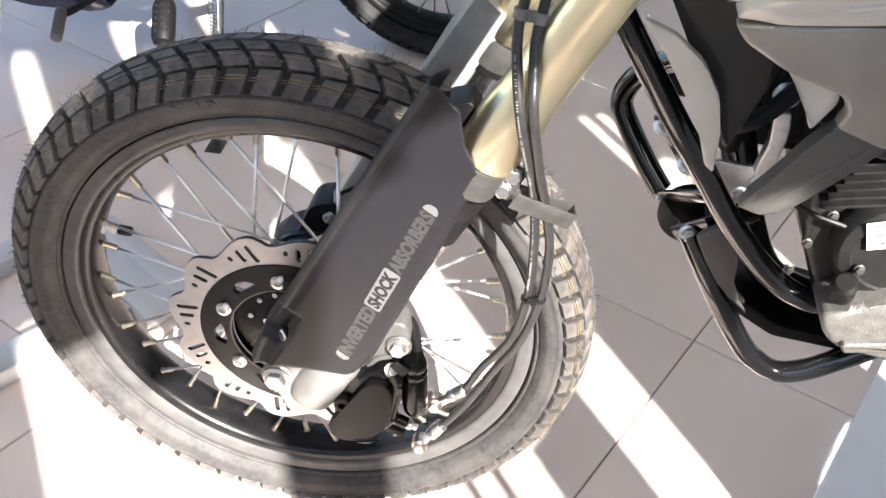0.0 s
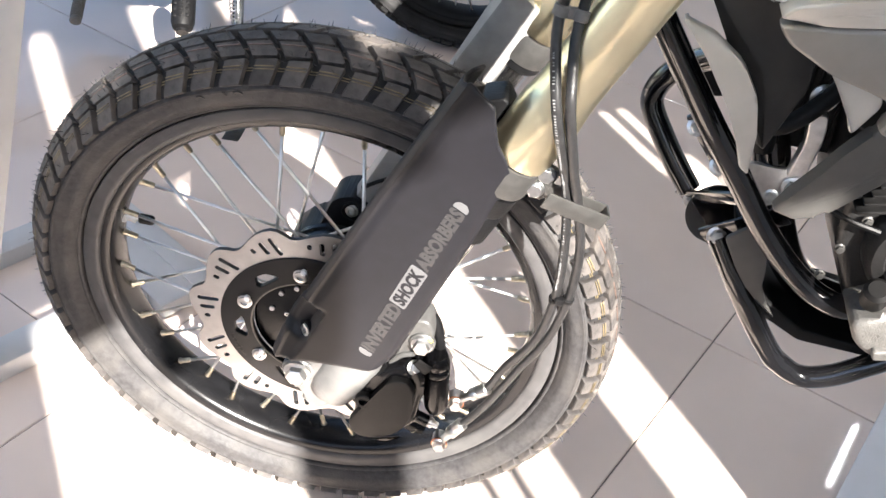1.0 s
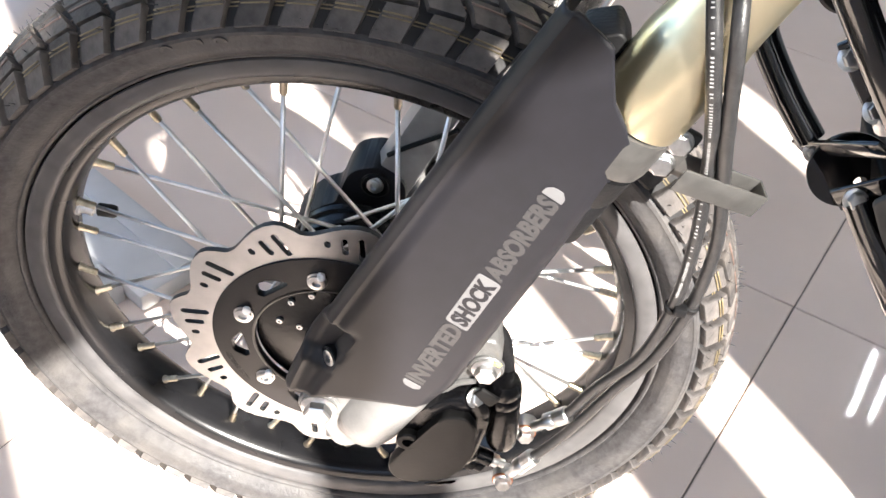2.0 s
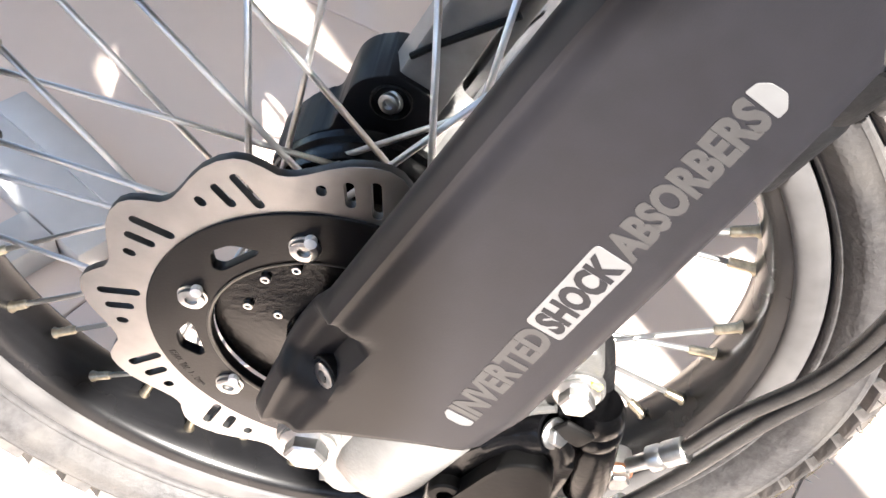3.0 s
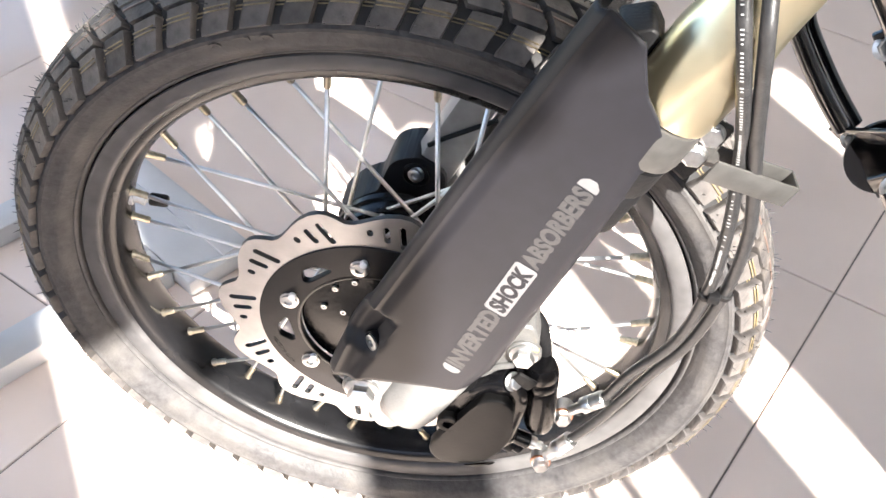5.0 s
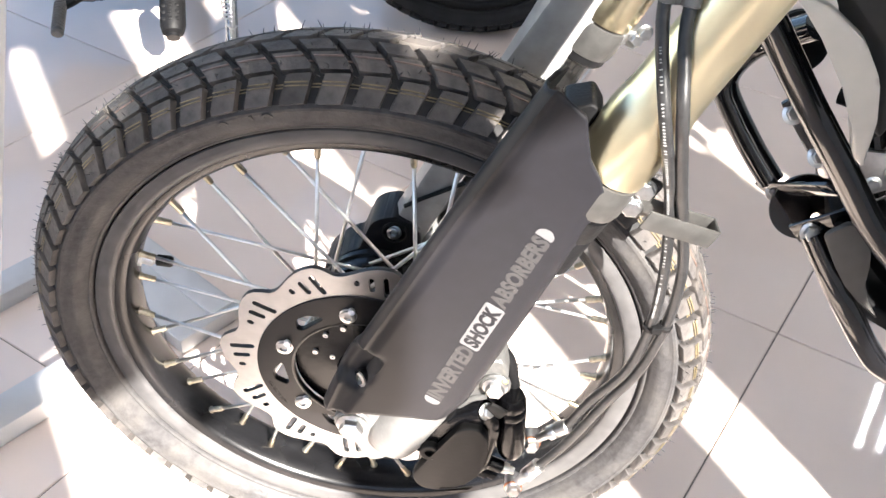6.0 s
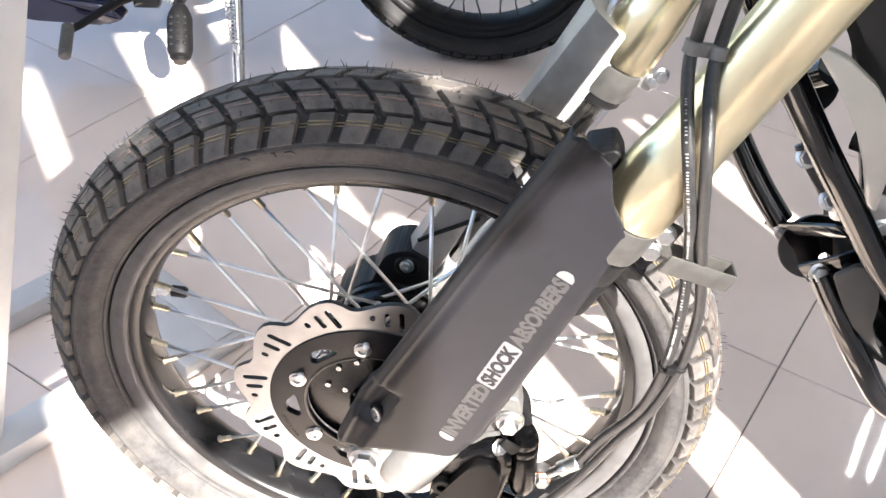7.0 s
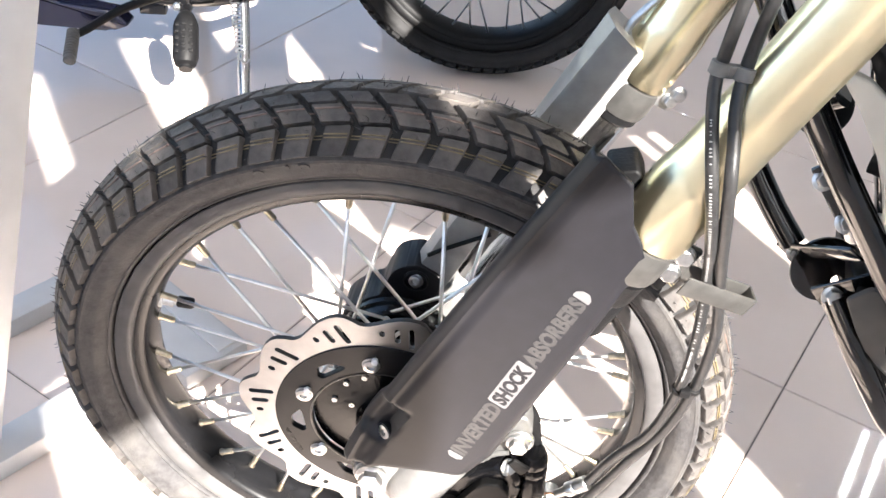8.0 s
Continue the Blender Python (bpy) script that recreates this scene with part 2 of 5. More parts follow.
def rounded(points, radius=0.006, n=5):
    """An outline with its corners rounded off."""
    out, m = [], len(points)
    for i in range(m):
        a, b, c = Vector(points[i - 1]), Vector(points[i]), Vector(points[(i + 1) % m])
        r = min(radius, (a - b).length * 0.45, (c - b).length * 0.45)
        p, q = b + (a - b).normalized() * r, b + (c - b).normalized() * r
        for k in range(n + 1):
            t = k / n
            out.append(tuple((1 - t) ** 2 * p + 2 * t * (1 - t) * b + t * t * q))
    return out


def curve_mesh(name, data):
    ob = bpy.data.objects.new(name, data)
    scene.collection.objects.link(ob)
    mesh = bpy.data.meshes.new_from_object(ob.evaluated_get(bpy.context.evaluated_depsgraph_get()))
    bpy.data.objects.remove(ob)
    bpy.data.curves.remove(data)
    return mesh


def plate(outlines, thick, bevel=0.0004, name="plate"):
    """A flat plate in x, z with holes; the first outline is the rim. It lies about y = 0."""
    cu = bpy.data.curves.new(name, "CURVE")
    cu.dimensions, cu.fill_mode, cu.extrude, cu.bevel_depth = "2D", "BOTH", thick / 2 - bevel, bevel
    cu.bevel_resolution = 1
    for pts in outlines:
        sp = cu.splines.new("POLY")
        sp.points.add(len(pts) - 1)
        for q, (x, z) in zip(sp.points, pts):
            q.co = (x, z, 0, 1)
        sp.use_cyclic_u = True
    mesh = curve_mesh(name, cu)
    mesh.transform(Matrix(((1, 0, 0, 0), (0, 0, -1, 0), (0, 1, 0, 0), (0, 0, 0, 1))))
    return mesh


def lettering(text, size, depth=0.0003, squeeze=1.0, bold=0.0, name="lettering"):
    """Raised letters in x, z that face -y, centred; size is the letters' height."""
    cu = bpy.data.curves.new(name, "FONT")
    cu.body, cu.size, cu.extrude, cu.offset = text, size * 1.38, depth / 2, bold
    cu.align_x, cu.align_y = "CENTER", "CENTER"
    cu.resolution_u = 3
    mesh = curve_mesh(name, cu)
    mesh.transform(Matrix(((squeeze, 0, 0, 0), (0, 0, -1, 0), (0, 1, 0, 0), (0, 0, 0, 1))))
    return mesh


def frame_at(origin, direction, up=(0, 0, 1)):
    """A pose at origin whose z axis runs along direction."""
    d = Vector(direction).normalized()
    x = Vector(up).cross(d)
    x = x.normalized() if x.length > 1e-5 else d.orthogonal().normalized()
    y = d.cross(x)
    m = Matrix((x, y, d)).transposed().to_4x4()
    m.translation = Vector(origin)
    return m


def hex_bolt(radius, height, flange=1.35, socket=False):
    """A bolt head along z that rests on z = 0."""
    bm = bmesh.new()
    if flange:
        lathe([(0.0, 0.0), (radius * flange, 0.0), (radius * flange, height * 0.18), (radius * 1.02, height * 0.32), (0.0, height * 0.32)], 24, "z", bm=bm)
    n = 24 if socket else 6
    base = height * 0.25 if flange else 0.0
    rings = []
    for r, z in ((radius, base), (radius, height * 0.88), (radius * 0.86, height)):
        rings.append([bm.verts.new((r * math.cos(2 * math.pi * k / n), r * math.sin(2 * math.pi * k / n), z)) for k in range(n)])
    for a, b in zip(rings, rings[1:]):
        for k in range(n):
            bm.faces.new((a[k], a[(k + 1) % n], b[(k + 1) % n], b[k]))
    if socket:
        inner = [[bm.verts.new((radius * 0.48 * math.cos(2 * math.pi * k / n), radius * 0.48 * math.sin(2 * math.pi * k / n), z)) for k in range(n)] for z in (height, height * 0.45)]
        for k in range(n):
            j = (k + 1) % n
            bm.faces.new((rings[-1][k], rings[-1][j], inner[0][j], inner[0][k]))
            bm.faces.new((inner[0][k], inner[0][j], inner[1][j], inner[1][k]))
        bm.faces.new(inner[1])
    else:
        bm.faces.new(rings[-1])
    return bm


def bolt(parent, at, direction, radius=0.007, height=0.006, flange=1.35, socket=False, mat=None, name="bolt", label=""):
    return part(name, hex_bolt(radius, height, flange, socket), mat or M_ZINC, parent, label, at=frame_at(at, direction))


def loft(rows, bm=None, cap=False):
    """A skin over rows of points, each with the same count."""
    bm = bm or bmesh.new()
    v = [[bm.verts.new(p) for p in row] for row in rows]
    for a, b in zip(v, v[1:]):
        for i in range(len(a) - 1):
            bm.faces.new((a[i], a[i + 1], b[i + 1], b[i]))
    if cap:
        bm.faces.new(v[0])
        bm.faces.new(v[-1][::-1])
    return bm


def thicken(ob, t, offset=-1.0):
    mod = ob.modifiers.new("thickness", "SOLIDIFY")
    mod.thickness, mod.offset = t, offset
    return ob


def lerp_table(table, x):
    return float(np.interp(x, [p[0] for p in table], [p[1] for p in table]))


# The showroom: tile grid turned against the wheel, glazed walls on the sun's side
TILE = 0.638
GRID = pose(0.524, 0.386, 0, 0, 0, -27.6)
X0, X1, Y0, Y1, HIGH = -4.5 * TILE, 2.6 * TILE, -4.4 * TILE, 5.0 * TILE, 4.6


def slab(name, lo, hi, mat, label="", bevel=0.0):
    size = [b - a for a, b in zip(lo, hi)]
    mid = [(a + b) / 2 for a, b in zip(lo, hi)]
    ob = part(name, box(size, Matrix.Translation(mid), bevel), mat, smooth=False)
    ob.matrix_world = GRID
    return tagged(ob, label=label, kind="structure", category=name.split("_")[0])


floor = slab("floor", (X0 - 0.2, Y0 - 0.2, -0.12), (X1 + 0.2, Y1 + 0.2, -0.003), M_GROUT, "floor of large polished beige porcelain tiles with dark joints")
slab("ceiling", (X0 - 0.2, Y0 - 0.2, HIGH), (X1 + 0.2, Y1 + 0.2, HIGH + 0.15), M_WALL, "plain white ceiling of the showroom")
W_SILL, W_HEAD = 0.45, 3.20
slab("wall_north", (X0 - 0.2, Y1, -0.003), (X1 + 0.2, Y1 + 0.2, HIGH), M_WALL, "plain white wall of the showroom")
slab("wall_west", (X0 - 0.2, Y0 - 0.2, -0.003), (X0, Y1, W_SILL), M_WALL, "plain white wall under the shop window")
slab("wall_west", (X0 - 0.2, Y0 - 0.2, W_HEAD), (X0, Y1, HIGH), M_WALL, "plain white wall over the shop window")


def glazed_wall(name, length, m, bays, low, high):
    """A row of window frames with an open bay between the posts."""
    root = thing(name, m, "unseen aluminium window frame with wide bays, added for sky light", "window", kind="structure")
    part("window_sill", box((length, 0.14, 0.04), Matrix.Translation((length / 2, 0, low + 0.02)), 0.004), M_MULLION, root)
    part("window_head", box((length, 0.10, 0.06), Matrix.Translation((length / 2, 0, high - 0.03)), 0.004), M_MULLION, root)
    for i in range(bays + 1):
        part("post", box((0.06, 0.08, high - low - 0.10), Matrix.Translation((0.03 + i * (length - 0.06) / bays, 0, (low + high) / 2 - 0.01)), 0.004), M_MULLION, root)
    return root


SUN_ACROSS = Vector((0.835, 0.55, 0)).normalized()
GRID_X, GRID_Y, GRID_O = Vector((0.8862, -0.4633, 0)), Vector((0.4633, 0.8862, 0)), Vector((0.524, 0.386, 0))


def along_wall(n):
    """Where a sunbeam that falls n metres across the floor's sun line passes the sunny wall."""
    p = SUN_ACROSS * n - GRID_O
    return (p + SUN_DIR * ((X1 - p.dot(GRID_X)) / SUN_DIR.dot(GRID_X))).dot(GRID_Y)


# one out-of-view slab that blocks the sun between two beam lines
def sun_mask(lo, hi, bottom, top, label="unseen white pier fitted to the sun patches"):
    y0 = Y0 if lo is None else along_wall(lo)
    y1 = Y1 if hi is None else along_wall(hi)
    slab("wall_east", (X1, min(y0, y1), bottom), (X1 + 0.012, max(y0, y1), top), M_WALL, label)


HEAD = 1.91
TRANSOM, TOP = 2.08, 2.55
LINTEL, PIER, SILL, RAIL_BAR = "unseen white lintel fitted to the sun patches", "unseen white pier fitted to the sun patches", "unseen white parapet fitted to the sun patches", "unseen white bar fitted to the sun patches"
# unseen slabs and openings of the sunny front, added to cut the sun into patches, from one end to the other
for lo, hi, bottom, top, label in (
        (None, -0.85, HEAD, HIGH, LINTEL), (-0.85, -0.305, -0.003, HIGH, PIER), (-0.305, -0.205, 1.87, HIGH, LINTEL),
        (-0.205, -0.170, HEAD, 2.16, RAIL_BAR), (-0.205, -0.170, 2.42, HIGH, LINTEL), (-0.170, -0.033, 1.76, HIGH, LINTEL), (-0.033, 0.02, 1.95, HIGH, LINTEL), (-0.033, 0.073, -0.003, 1.70, SILL),
        (0.02, 0.12, 2.40, HIGH, LINTEL), (0.02, 0.130, 1.985, 2.06, RAIL_BAR), (0.12, 0.22, 2.10, HIGH, LINTEL), (0.185, 0.202, -0.003, 1.40, PIER), (0.226, 0.245, -0.003, 1.40, PIER),
        (0.22, 0.360, TOP, HIGH, LINTEL), (0.360, 0.507, TRANSOM, HIGH, LINTEL), (0.22, 0.245, HEAD, TRANSOM, RAIL_BAR), (0.245, 0.295, 1.76, TRANSOM, RAIL_BAR), (0.295, 0.342, -0.003, 1.33, SILL), (0.295, 0.342, 1.74, TRANSOM, LINTEL), (0.342, 0.420, -0.003, TRANSOM, PIER), (0.420, 0.507, HEAD, TRANSOM, RAIL_BAR),
        (0.507, 0.560, -0.003, TRANSOM, PIER), (0.507, 0.560, TOP, HIGH, LINTEL), (0.560, 0.840, -0.003, HIGH, PIER), (0.840, 0.853, -0.003, 1.46, PIER), (0.840, 0.853, 1.66, HIGH, PIER),
        (0.853, 0.862, -0.003, HIGH, PIER), (0.862, 0.930, -0.003, 1.05, SILL), (0.862, 0.882, 1.46, HIGH, LINTEL), (0.882, 0.896, 1.70, HIGH, LINTEL), (0.896, 0.930, 1.46, HIGH, LINTEL), (0.930, None, -0.003, HIGH, PIER)):
    sun_mask(lo, hi, bottom, top, label)
for lo, hi in ((-0.305, -0.033), (0.073, 0.185), (0.202, 0.226), (0.245, 0.295), (0.420, 0.507)):
    sun_mask(lo, hi, -0.003, 1.08, SILL)
W_LOW, W_HIGH = 1.20, 2.60
slab("wall_south", (X0, Y0 - 0.20, -0.003), (X1 + 0.1, Y0, W_LOW), M_WALL, "plain white wall under the shop window")
slab("wall_south", (X0, Y0 - 0.20, W_HIGH), (X1 + 0.1, Y0, HIGH), M_WALL, "plain white wall over the shop window")
# both windows are out of view, added to let sky light onto the floor
glazed_wall("window_1", Y1 - Y0, GRID @ pose(X0 - 0.10, Y0, 0, 0, 0, 90), 4, W_SILL, W_HEAD)
glazed_wall("window_2", X1 - X0, GRID @ pose(X0, Y0 - 0.10, 0), 3, W_LOW, W_HIGH)

# Pairs of lit tubes hung from the ceiling; the first shows as a gloss on the tiles, the other three are unseen and
# added as fill
LAMP_Z = 2.60
for x, y in ((1.97, 2.615), (0.35, -0.55), (-1.05, 0.05), (-1.30, 0.55)):
    lamp = thing("ceiling_light", pose(x, y, HIGH), "hanging lamp with two lit white tubes", "lamp", "ceiling lights")
    for tube_ends in (((0.06, 0.225), (-0.14, -0.195)), ((0.14, 0.175), (-0.05, -0.205))):
        a, b = (Vector((dx, dy, LAMP_Z - HIGH)) for dx, dy in tube_ends)
        part("lamp_tube", tube([a, b], 0.014, smooth_line=False), M_TUBE, lamp)
        for p in (a, b):
            part("end_cap", tube([p - (b - a).normalized() * 0.012 * (1 if p is a else -1), p], 0.0145, smooth_line=False), M_BOARD, lamp)
            part("suspension_wire", tube([p + Vector((0, 0, 0.012)), (p.x, p.y, 0)], 0.0015, 6, smooth_line=False), M_SPOKE, lamp)

# The motorcycle in front: the wheel's own frame, x rearwards, y to the far side, z up in the wheel's plane
BIKE = Matrix.Translation((0, 0, 0.3187)) @ Matrix.Rotation(radians(2.1), 4, "X")
bike = thing("motorcycle", BIKE, "black and grey adventure motorcycle with gold inverted fork, on the tiles", "motorcycle")

# --- tyre
R_CROWN, RHO = 0.3120, 0.050


def crown(w, lift=0.0):
    a = w / RHO
    return (R_CROWN - RHO * (1 - math.cos(a)) + lift * math.cos(a), RHO * math.sin(a) + lift * math.sin(a))


def tyre_profile(scale=1.0):
    side = [(0.2545, 0.0235), (0.2574, 0.0262), (0.2578, 0.0308), (0.2588, 0.0328), (0.2602, 0.0336), (0.2614, 0.0334), (0.2624, 0.0348), (0.2650, 0.0382), (0.2682, 0.0406), (0.2692, 0.0418), (0.2730, 0.0433), (0.2770, 0.0443), (0.2815, 0.0448), (0.2824, 0.0455), (0.2850, 0.0455)]
    top = [crown(w) for w in np.linspace(0.0515, -0.0515, 25)]
    return [(r, y * scale) for r, y in side + top] + [(r, -y * scale) for r, y in side[::-1]]


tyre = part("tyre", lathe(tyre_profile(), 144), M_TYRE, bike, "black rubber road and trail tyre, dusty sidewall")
# carcass between the blocks darkened by colour, for the shade in the grooves
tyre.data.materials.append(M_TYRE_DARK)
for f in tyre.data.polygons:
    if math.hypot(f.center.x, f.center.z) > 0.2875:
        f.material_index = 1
PITCHES = 66
STEP = 2 * math.pi * R_CROWN / PITCHES


def tread_mesh(name, outline, lift=0.0068):
    """A block of the tread about the top of the wheel, from an outline of (arc, across)."""
    cx = sum(p[0] for p in outline) / len(outline)
    cw = sum(p[1] for p in outline) / len(outline)
    bm = bmesh.new()
    rings = []
    for inset, up in ((1.06, -0.003), (1.0, lift * 0.8), (0.955, lift)):
        ring = []
        for a, w in outline:
            a2, w2 = cx + (a - cx) * inset, cw + (w - cw) * inset
            r, y = crown(w2, up)
            t = a2 / R_CROWN
            ring.append(bm.verts.new((r * math.sin(t), y, r * math.cos(t))))
        rings.append(ring)
    n = len(outline)
    for a, b in zip(rings, rings[1:]):
        for k in range(n):
            bm.faces.new((a[k], a[(k + 1) % n], b[(k + 1) % n], b[k]))
    bm.faces.new(rings[-1])
    bmesh.ops.recalc_face_normals(bm, faces=bm.faces)
    mesh = bpy.data.meshes.new(name)
    bm.to_mesh(mesh)
    bm.free()
    mesh.materials.append(M_TREAD)
    return mesh


def mirrored(outline):
    return [(a, -w) for a, w in outline][::-1]


SHOULDER = [(0.0118, 0.0312), (0.0310, 0.0306), (0.0318, 0.0326), (0.0254, 0.0518), (0.0046, 0.0522), (0.0050, 0.0490)]
MIDDLE = [(-0.0016, 0.0148), (0.0212, 0.0141), (0.0308, 0.0258), (0.0304, 0.0284), (0.0074, 0.0290), (0.0042, 0.0228)]
CENTRE = [(-0.0132, 0.0022), (0.0098, 0.0014), (0.0180, 0.0108), (0.0180, 0.0124), (-0.0042, 0.0128), (-0.0076, 0.0086)]
NEAR = [tread_mesh("tread_block", mirrored(o)) for o in (SHOULDER, MIDDLE, CENTRE)]
FAR = [tread_mesh("tread_block", o) for o in (SHOULDER, MIDDLE, CENTRE)]


def turn_block(k, shift):
    return Matrix.Rotation(2 * math.pi * (k + shift) / PITCHES, 4, "Y")


def tread_band(meshes, shift, parent, mat, label):
    """The rest of the tread, joined."""
    bm = bmesh.new()
    for k in range(PITCHES):
        for mesh in meshes:
            first = len(bm.verts)
            bm.from_mesh(mesh)
            bm.verts.ensure_lookup_table()
            m = turn_block(k, shift)
            for v in bm.verts[first:]:
                v.co = m @ v.co
    mesh = bpy.data.meshes.new("tread_band")
    bm.to_mesh(mesh)
    bm.free()
    mesh.materials.clear()
    return tagged(link_mesh("tread_band", mesh, mat, parent, label, smooth=False), kind="stuff")


for k in range(PITCHES):
    for mesh in NEAR:
        ob = new("tread_block", mesh)
        ob.parent = tyre
        ob.matrix_basis = turn_block(k, -0.08)
tread_band(FAR, 0.42, tyre, M_TREAD, "blocks of the far half of the tread")


def stripe(w, width, mat, name, outline, inset=(0.0058, 0.0030)):
    """Thin paint on the block tops and in the grooves that a marking line at w crosses."""
    bm = bmesh.new()
    lo, hi = min(p[0] for p in outline) + inset[0], max(p[0] for p in outline) - inset[1]
    for k in range(PITCHES):
        for a0, a1, lift in ((lo, hi, 0.0071), (hi + 0.0010, lo + STEP - 0.0010, 0.0004)):
            row = []
            for i in range(5):
                t = (a0 + (a1 - a0) * i / 4) / R_CROWN + 2 * math.pi * k / PITCHES
                row.append([bm.verts.new((crown(v, lift)[0] * math.sin(t), crown(v, lift)[1], crown(v, lift)[0] * math.cos(t))) for v in (w - width / 2, w + width / 2)])
            for a, b in zip(row, row[1:]):
                bm.faces.new((a[0], a[1], b[1], b[0]))
    return tagged(thicken(part(name, bm, mat, tyre, "thin painted factory line on the tread"), 0.0003), kind="stuff")


def mirror_w(o):
    return [(a - 0.08 * STEP, w) for a, w in o]


stripe(-0.0372, 0.0010, M_STRIPE, "yellow_line", mirror_w(SHOULDER))
stripe(-0.0396, 0.0009, M_STRIPE, "yellow_line", mirror_w(SHOULDER))
stripe(-0.0185, 0.0016, M_STRIPE_RED, "red_line", mirror_w(MIDDLE), (0.0034, 0.0066))

# moulding hairs of the new tyre
rng = random.Random(4)
bm = bmesh.new()
for k in range(950):
    t, w = rng.uniform(0, 2 * math.pi), rng.choice((-0.049, -0.036, -0.026, -0.018, -0.008, 0.0, 0.008, 0.018, 0.028, 0.036, 0.049)) + rng.uniform(-0.003, 0.003)
    n, ln = crown(w, 0.0058), rng.uniform(0.003, 0.0075)
    o = crown(w, 0.0058 + ln)
    lean = rng.uniform(-0.012, 0.012)
    a = Vector((n[0] * math.sin(t), n[1], n[0] * math.cos(t)))
    b = Vector((o[0] * math.sin(t + lean), o[1] + rng.uniform(-0.001, 0.001), o[0] * math.cos(t + lean)))
    tube([a, b], lambda u: 0.00042 * (1 - 0.6 * u), 5, 1, bm, False)
tagged(part("moulding_hair", bm, M_TYRE, tyre, "fine rubber hairs left by the mould"), kind="stuff")

# raised writing on the near sidewall
def sidewall_text(text, angle, r, height, squeeze=1.0, flip=False, depth=0.0012):
    meshes = []
    step = height * 0.78 * squeeze / r
    for i, ch in enumerate(text):
        if ch == " ":
            continue
        k = (i - (len(text) - 1) / 2) * step
        me = lettering(ch, height, depth, squeeze)
        a = angle - k if not flip else angle + k
        turn = Matrix.Rotation(math.pi / 2 - a + (math.pi if flip else 0), 4, "Y")
        slope = lerp_table([(0.2626, 0.0344), (0.27, 0.0401), (0.277, 0.0428), (0.2815, 0.0438), (0.285, 0.0446)], r)
        tiltx = Matrix.Rotation(radians(27 if not flip else -27), 4, "X")
        me.transform(Matrix.Translation((r * math.cos(a), -slope - 0.0004, r * math.sin(a))) @ turn @ tiltx)
        meshes.append(me)
    bm = bmesh.new()
    for me in meshes:
        bm.from_mesh(me)
        bpy.data.meshes.remove(me)
    return part("raised_lettering", bm, M_TYRE, tyre, "raised black size marking", smooth=False)


def sidewall_bars(angle, r, count, height, flip=False):
    """Small raised bars for writing too small to read."""
    rb = random.Random(int(angle * 100))
    bm = bmesh.new()
    for i in range(count):
        a = angle - (i - count / 2) * height * 0.8 / r
        slope = lerp_table([(0.2626, 0.0344), (0.27, 0.0401), (0.277, 0.0428), (0.2815, 0.0438), (0.285, 0.0446)], r)
        box((height * 0.42, 0.0007, height * rb.uniform(0.5, 0.8)), Matrix.Translation((r * math.cos(a), -slope, r * math.sin(a))) @ Matrix.Rotation(math.pi / 2 - a, 4, "Y") @ Matrix.Rotation(radians(25), 4, "X"), 0.0, bm)
    return part("raised_marking", bm, M_TYRE, tyre, "small raised moulding marks", smooth=False)


sidewall_text("0-19", radians(107), 0.2755, 0.0165, 0.95)
sidewall_bars(radians(95), 0.276, 5, 0.010)
sidewall_bars(radians(184), 0.277, 17, 0.011)
sidewall_bars(radians(233), 0.277, 10, 0.009)
sidewall_bars(radians(264), 0.277, 9, 0.009)
sidewall_bars(radians(292), 0.277, 8, 0.009)
sidewall_bars(radians(322), 0.276, 6, 0.010)
sidewall_bars(radians(22), 0.272, 14, 0.006)

# --- rim, hub, spokes
half = [(0.2545, 0.0268), (0.2562, 0.0286), (0.2552, 0.0303), (0.2525, 0.0309), (0.2490, 0.0306), (0.2455, 0.0299), (0.2428, 0.0291), (0.2408, 0.0278), (0.2395, 0.0258), (0.2345, 0.0245), (0.2315, 0.0228), (0.2292, 0.0195), (0.2262, 0.0105), (0.2254, 0.0)]
outer = [(0.232, 0.0), (0.233, 0.010), (0.240, 0.020), (0.246, 0.0245)]
rim_profile = [(r, -y) for r, y in half] + [(r, y) for r, y in half[::-1][1:]] + [(r, y) for r, y in outer[::-1]] + [(r, -y) for r, y in outer[1:]]
rim = part("rim", lathe(rim_profile, 144, closed=True), M_RIM, bike, "gloss black spoked rim")
# flange coloured paler than the black rim to stand for sun sheen
FLANGE = [(0.2560, 0.0289), (0.2553, 0.0308), (0.2525, 0.0314), (0.2490, 0.0311), (0.2455, 0.0304), (0.2428, 0.0296), (0.2406, 0.0281), (0.2393, 0.0262), (0.2393, 0.0256), (0.2520, 0.0300)]
for side in (-1, 1):
    part("rim_flange", lathe([(r, side * y) for r, y in FLANGE], 144, closed=True), M_FLANGE, rim, "dusty dark rim edge, paled for the sun on it")

hub_profile = [(0.0, -0.078), (0.016, -0.078), (0.0175, -0.066), (0.024, -0.062), (0.026, -0.050), (0.040, -0.0475), (0.0660, -0.0470), (0.0665, -0.0435), (0.052, -0.038), (0.051, -0.030), (0.058, -0.028), (0.0585, -0.0235), (0.040, -0.019), (0.0300, 0.0), (0.036, 0.020), (0.060, 0.0265), (0.0605, 0.0310), (0.0560, 0.0335), (0.0565, 0.0440), (0.0595, 0.0460), (0.0600, 0.0510), (0.0540, 0.0550), (0.0340, 0.0590), (0.022, 0.066), (0.018, 0.080), (0.0, 0.080)]
hub = part("hub", lathe(hub_profile, 72), M_BLACKCAST, bike, "gloss black wheel hub", at=Matrix.Translation((0.003, 0, 0)))
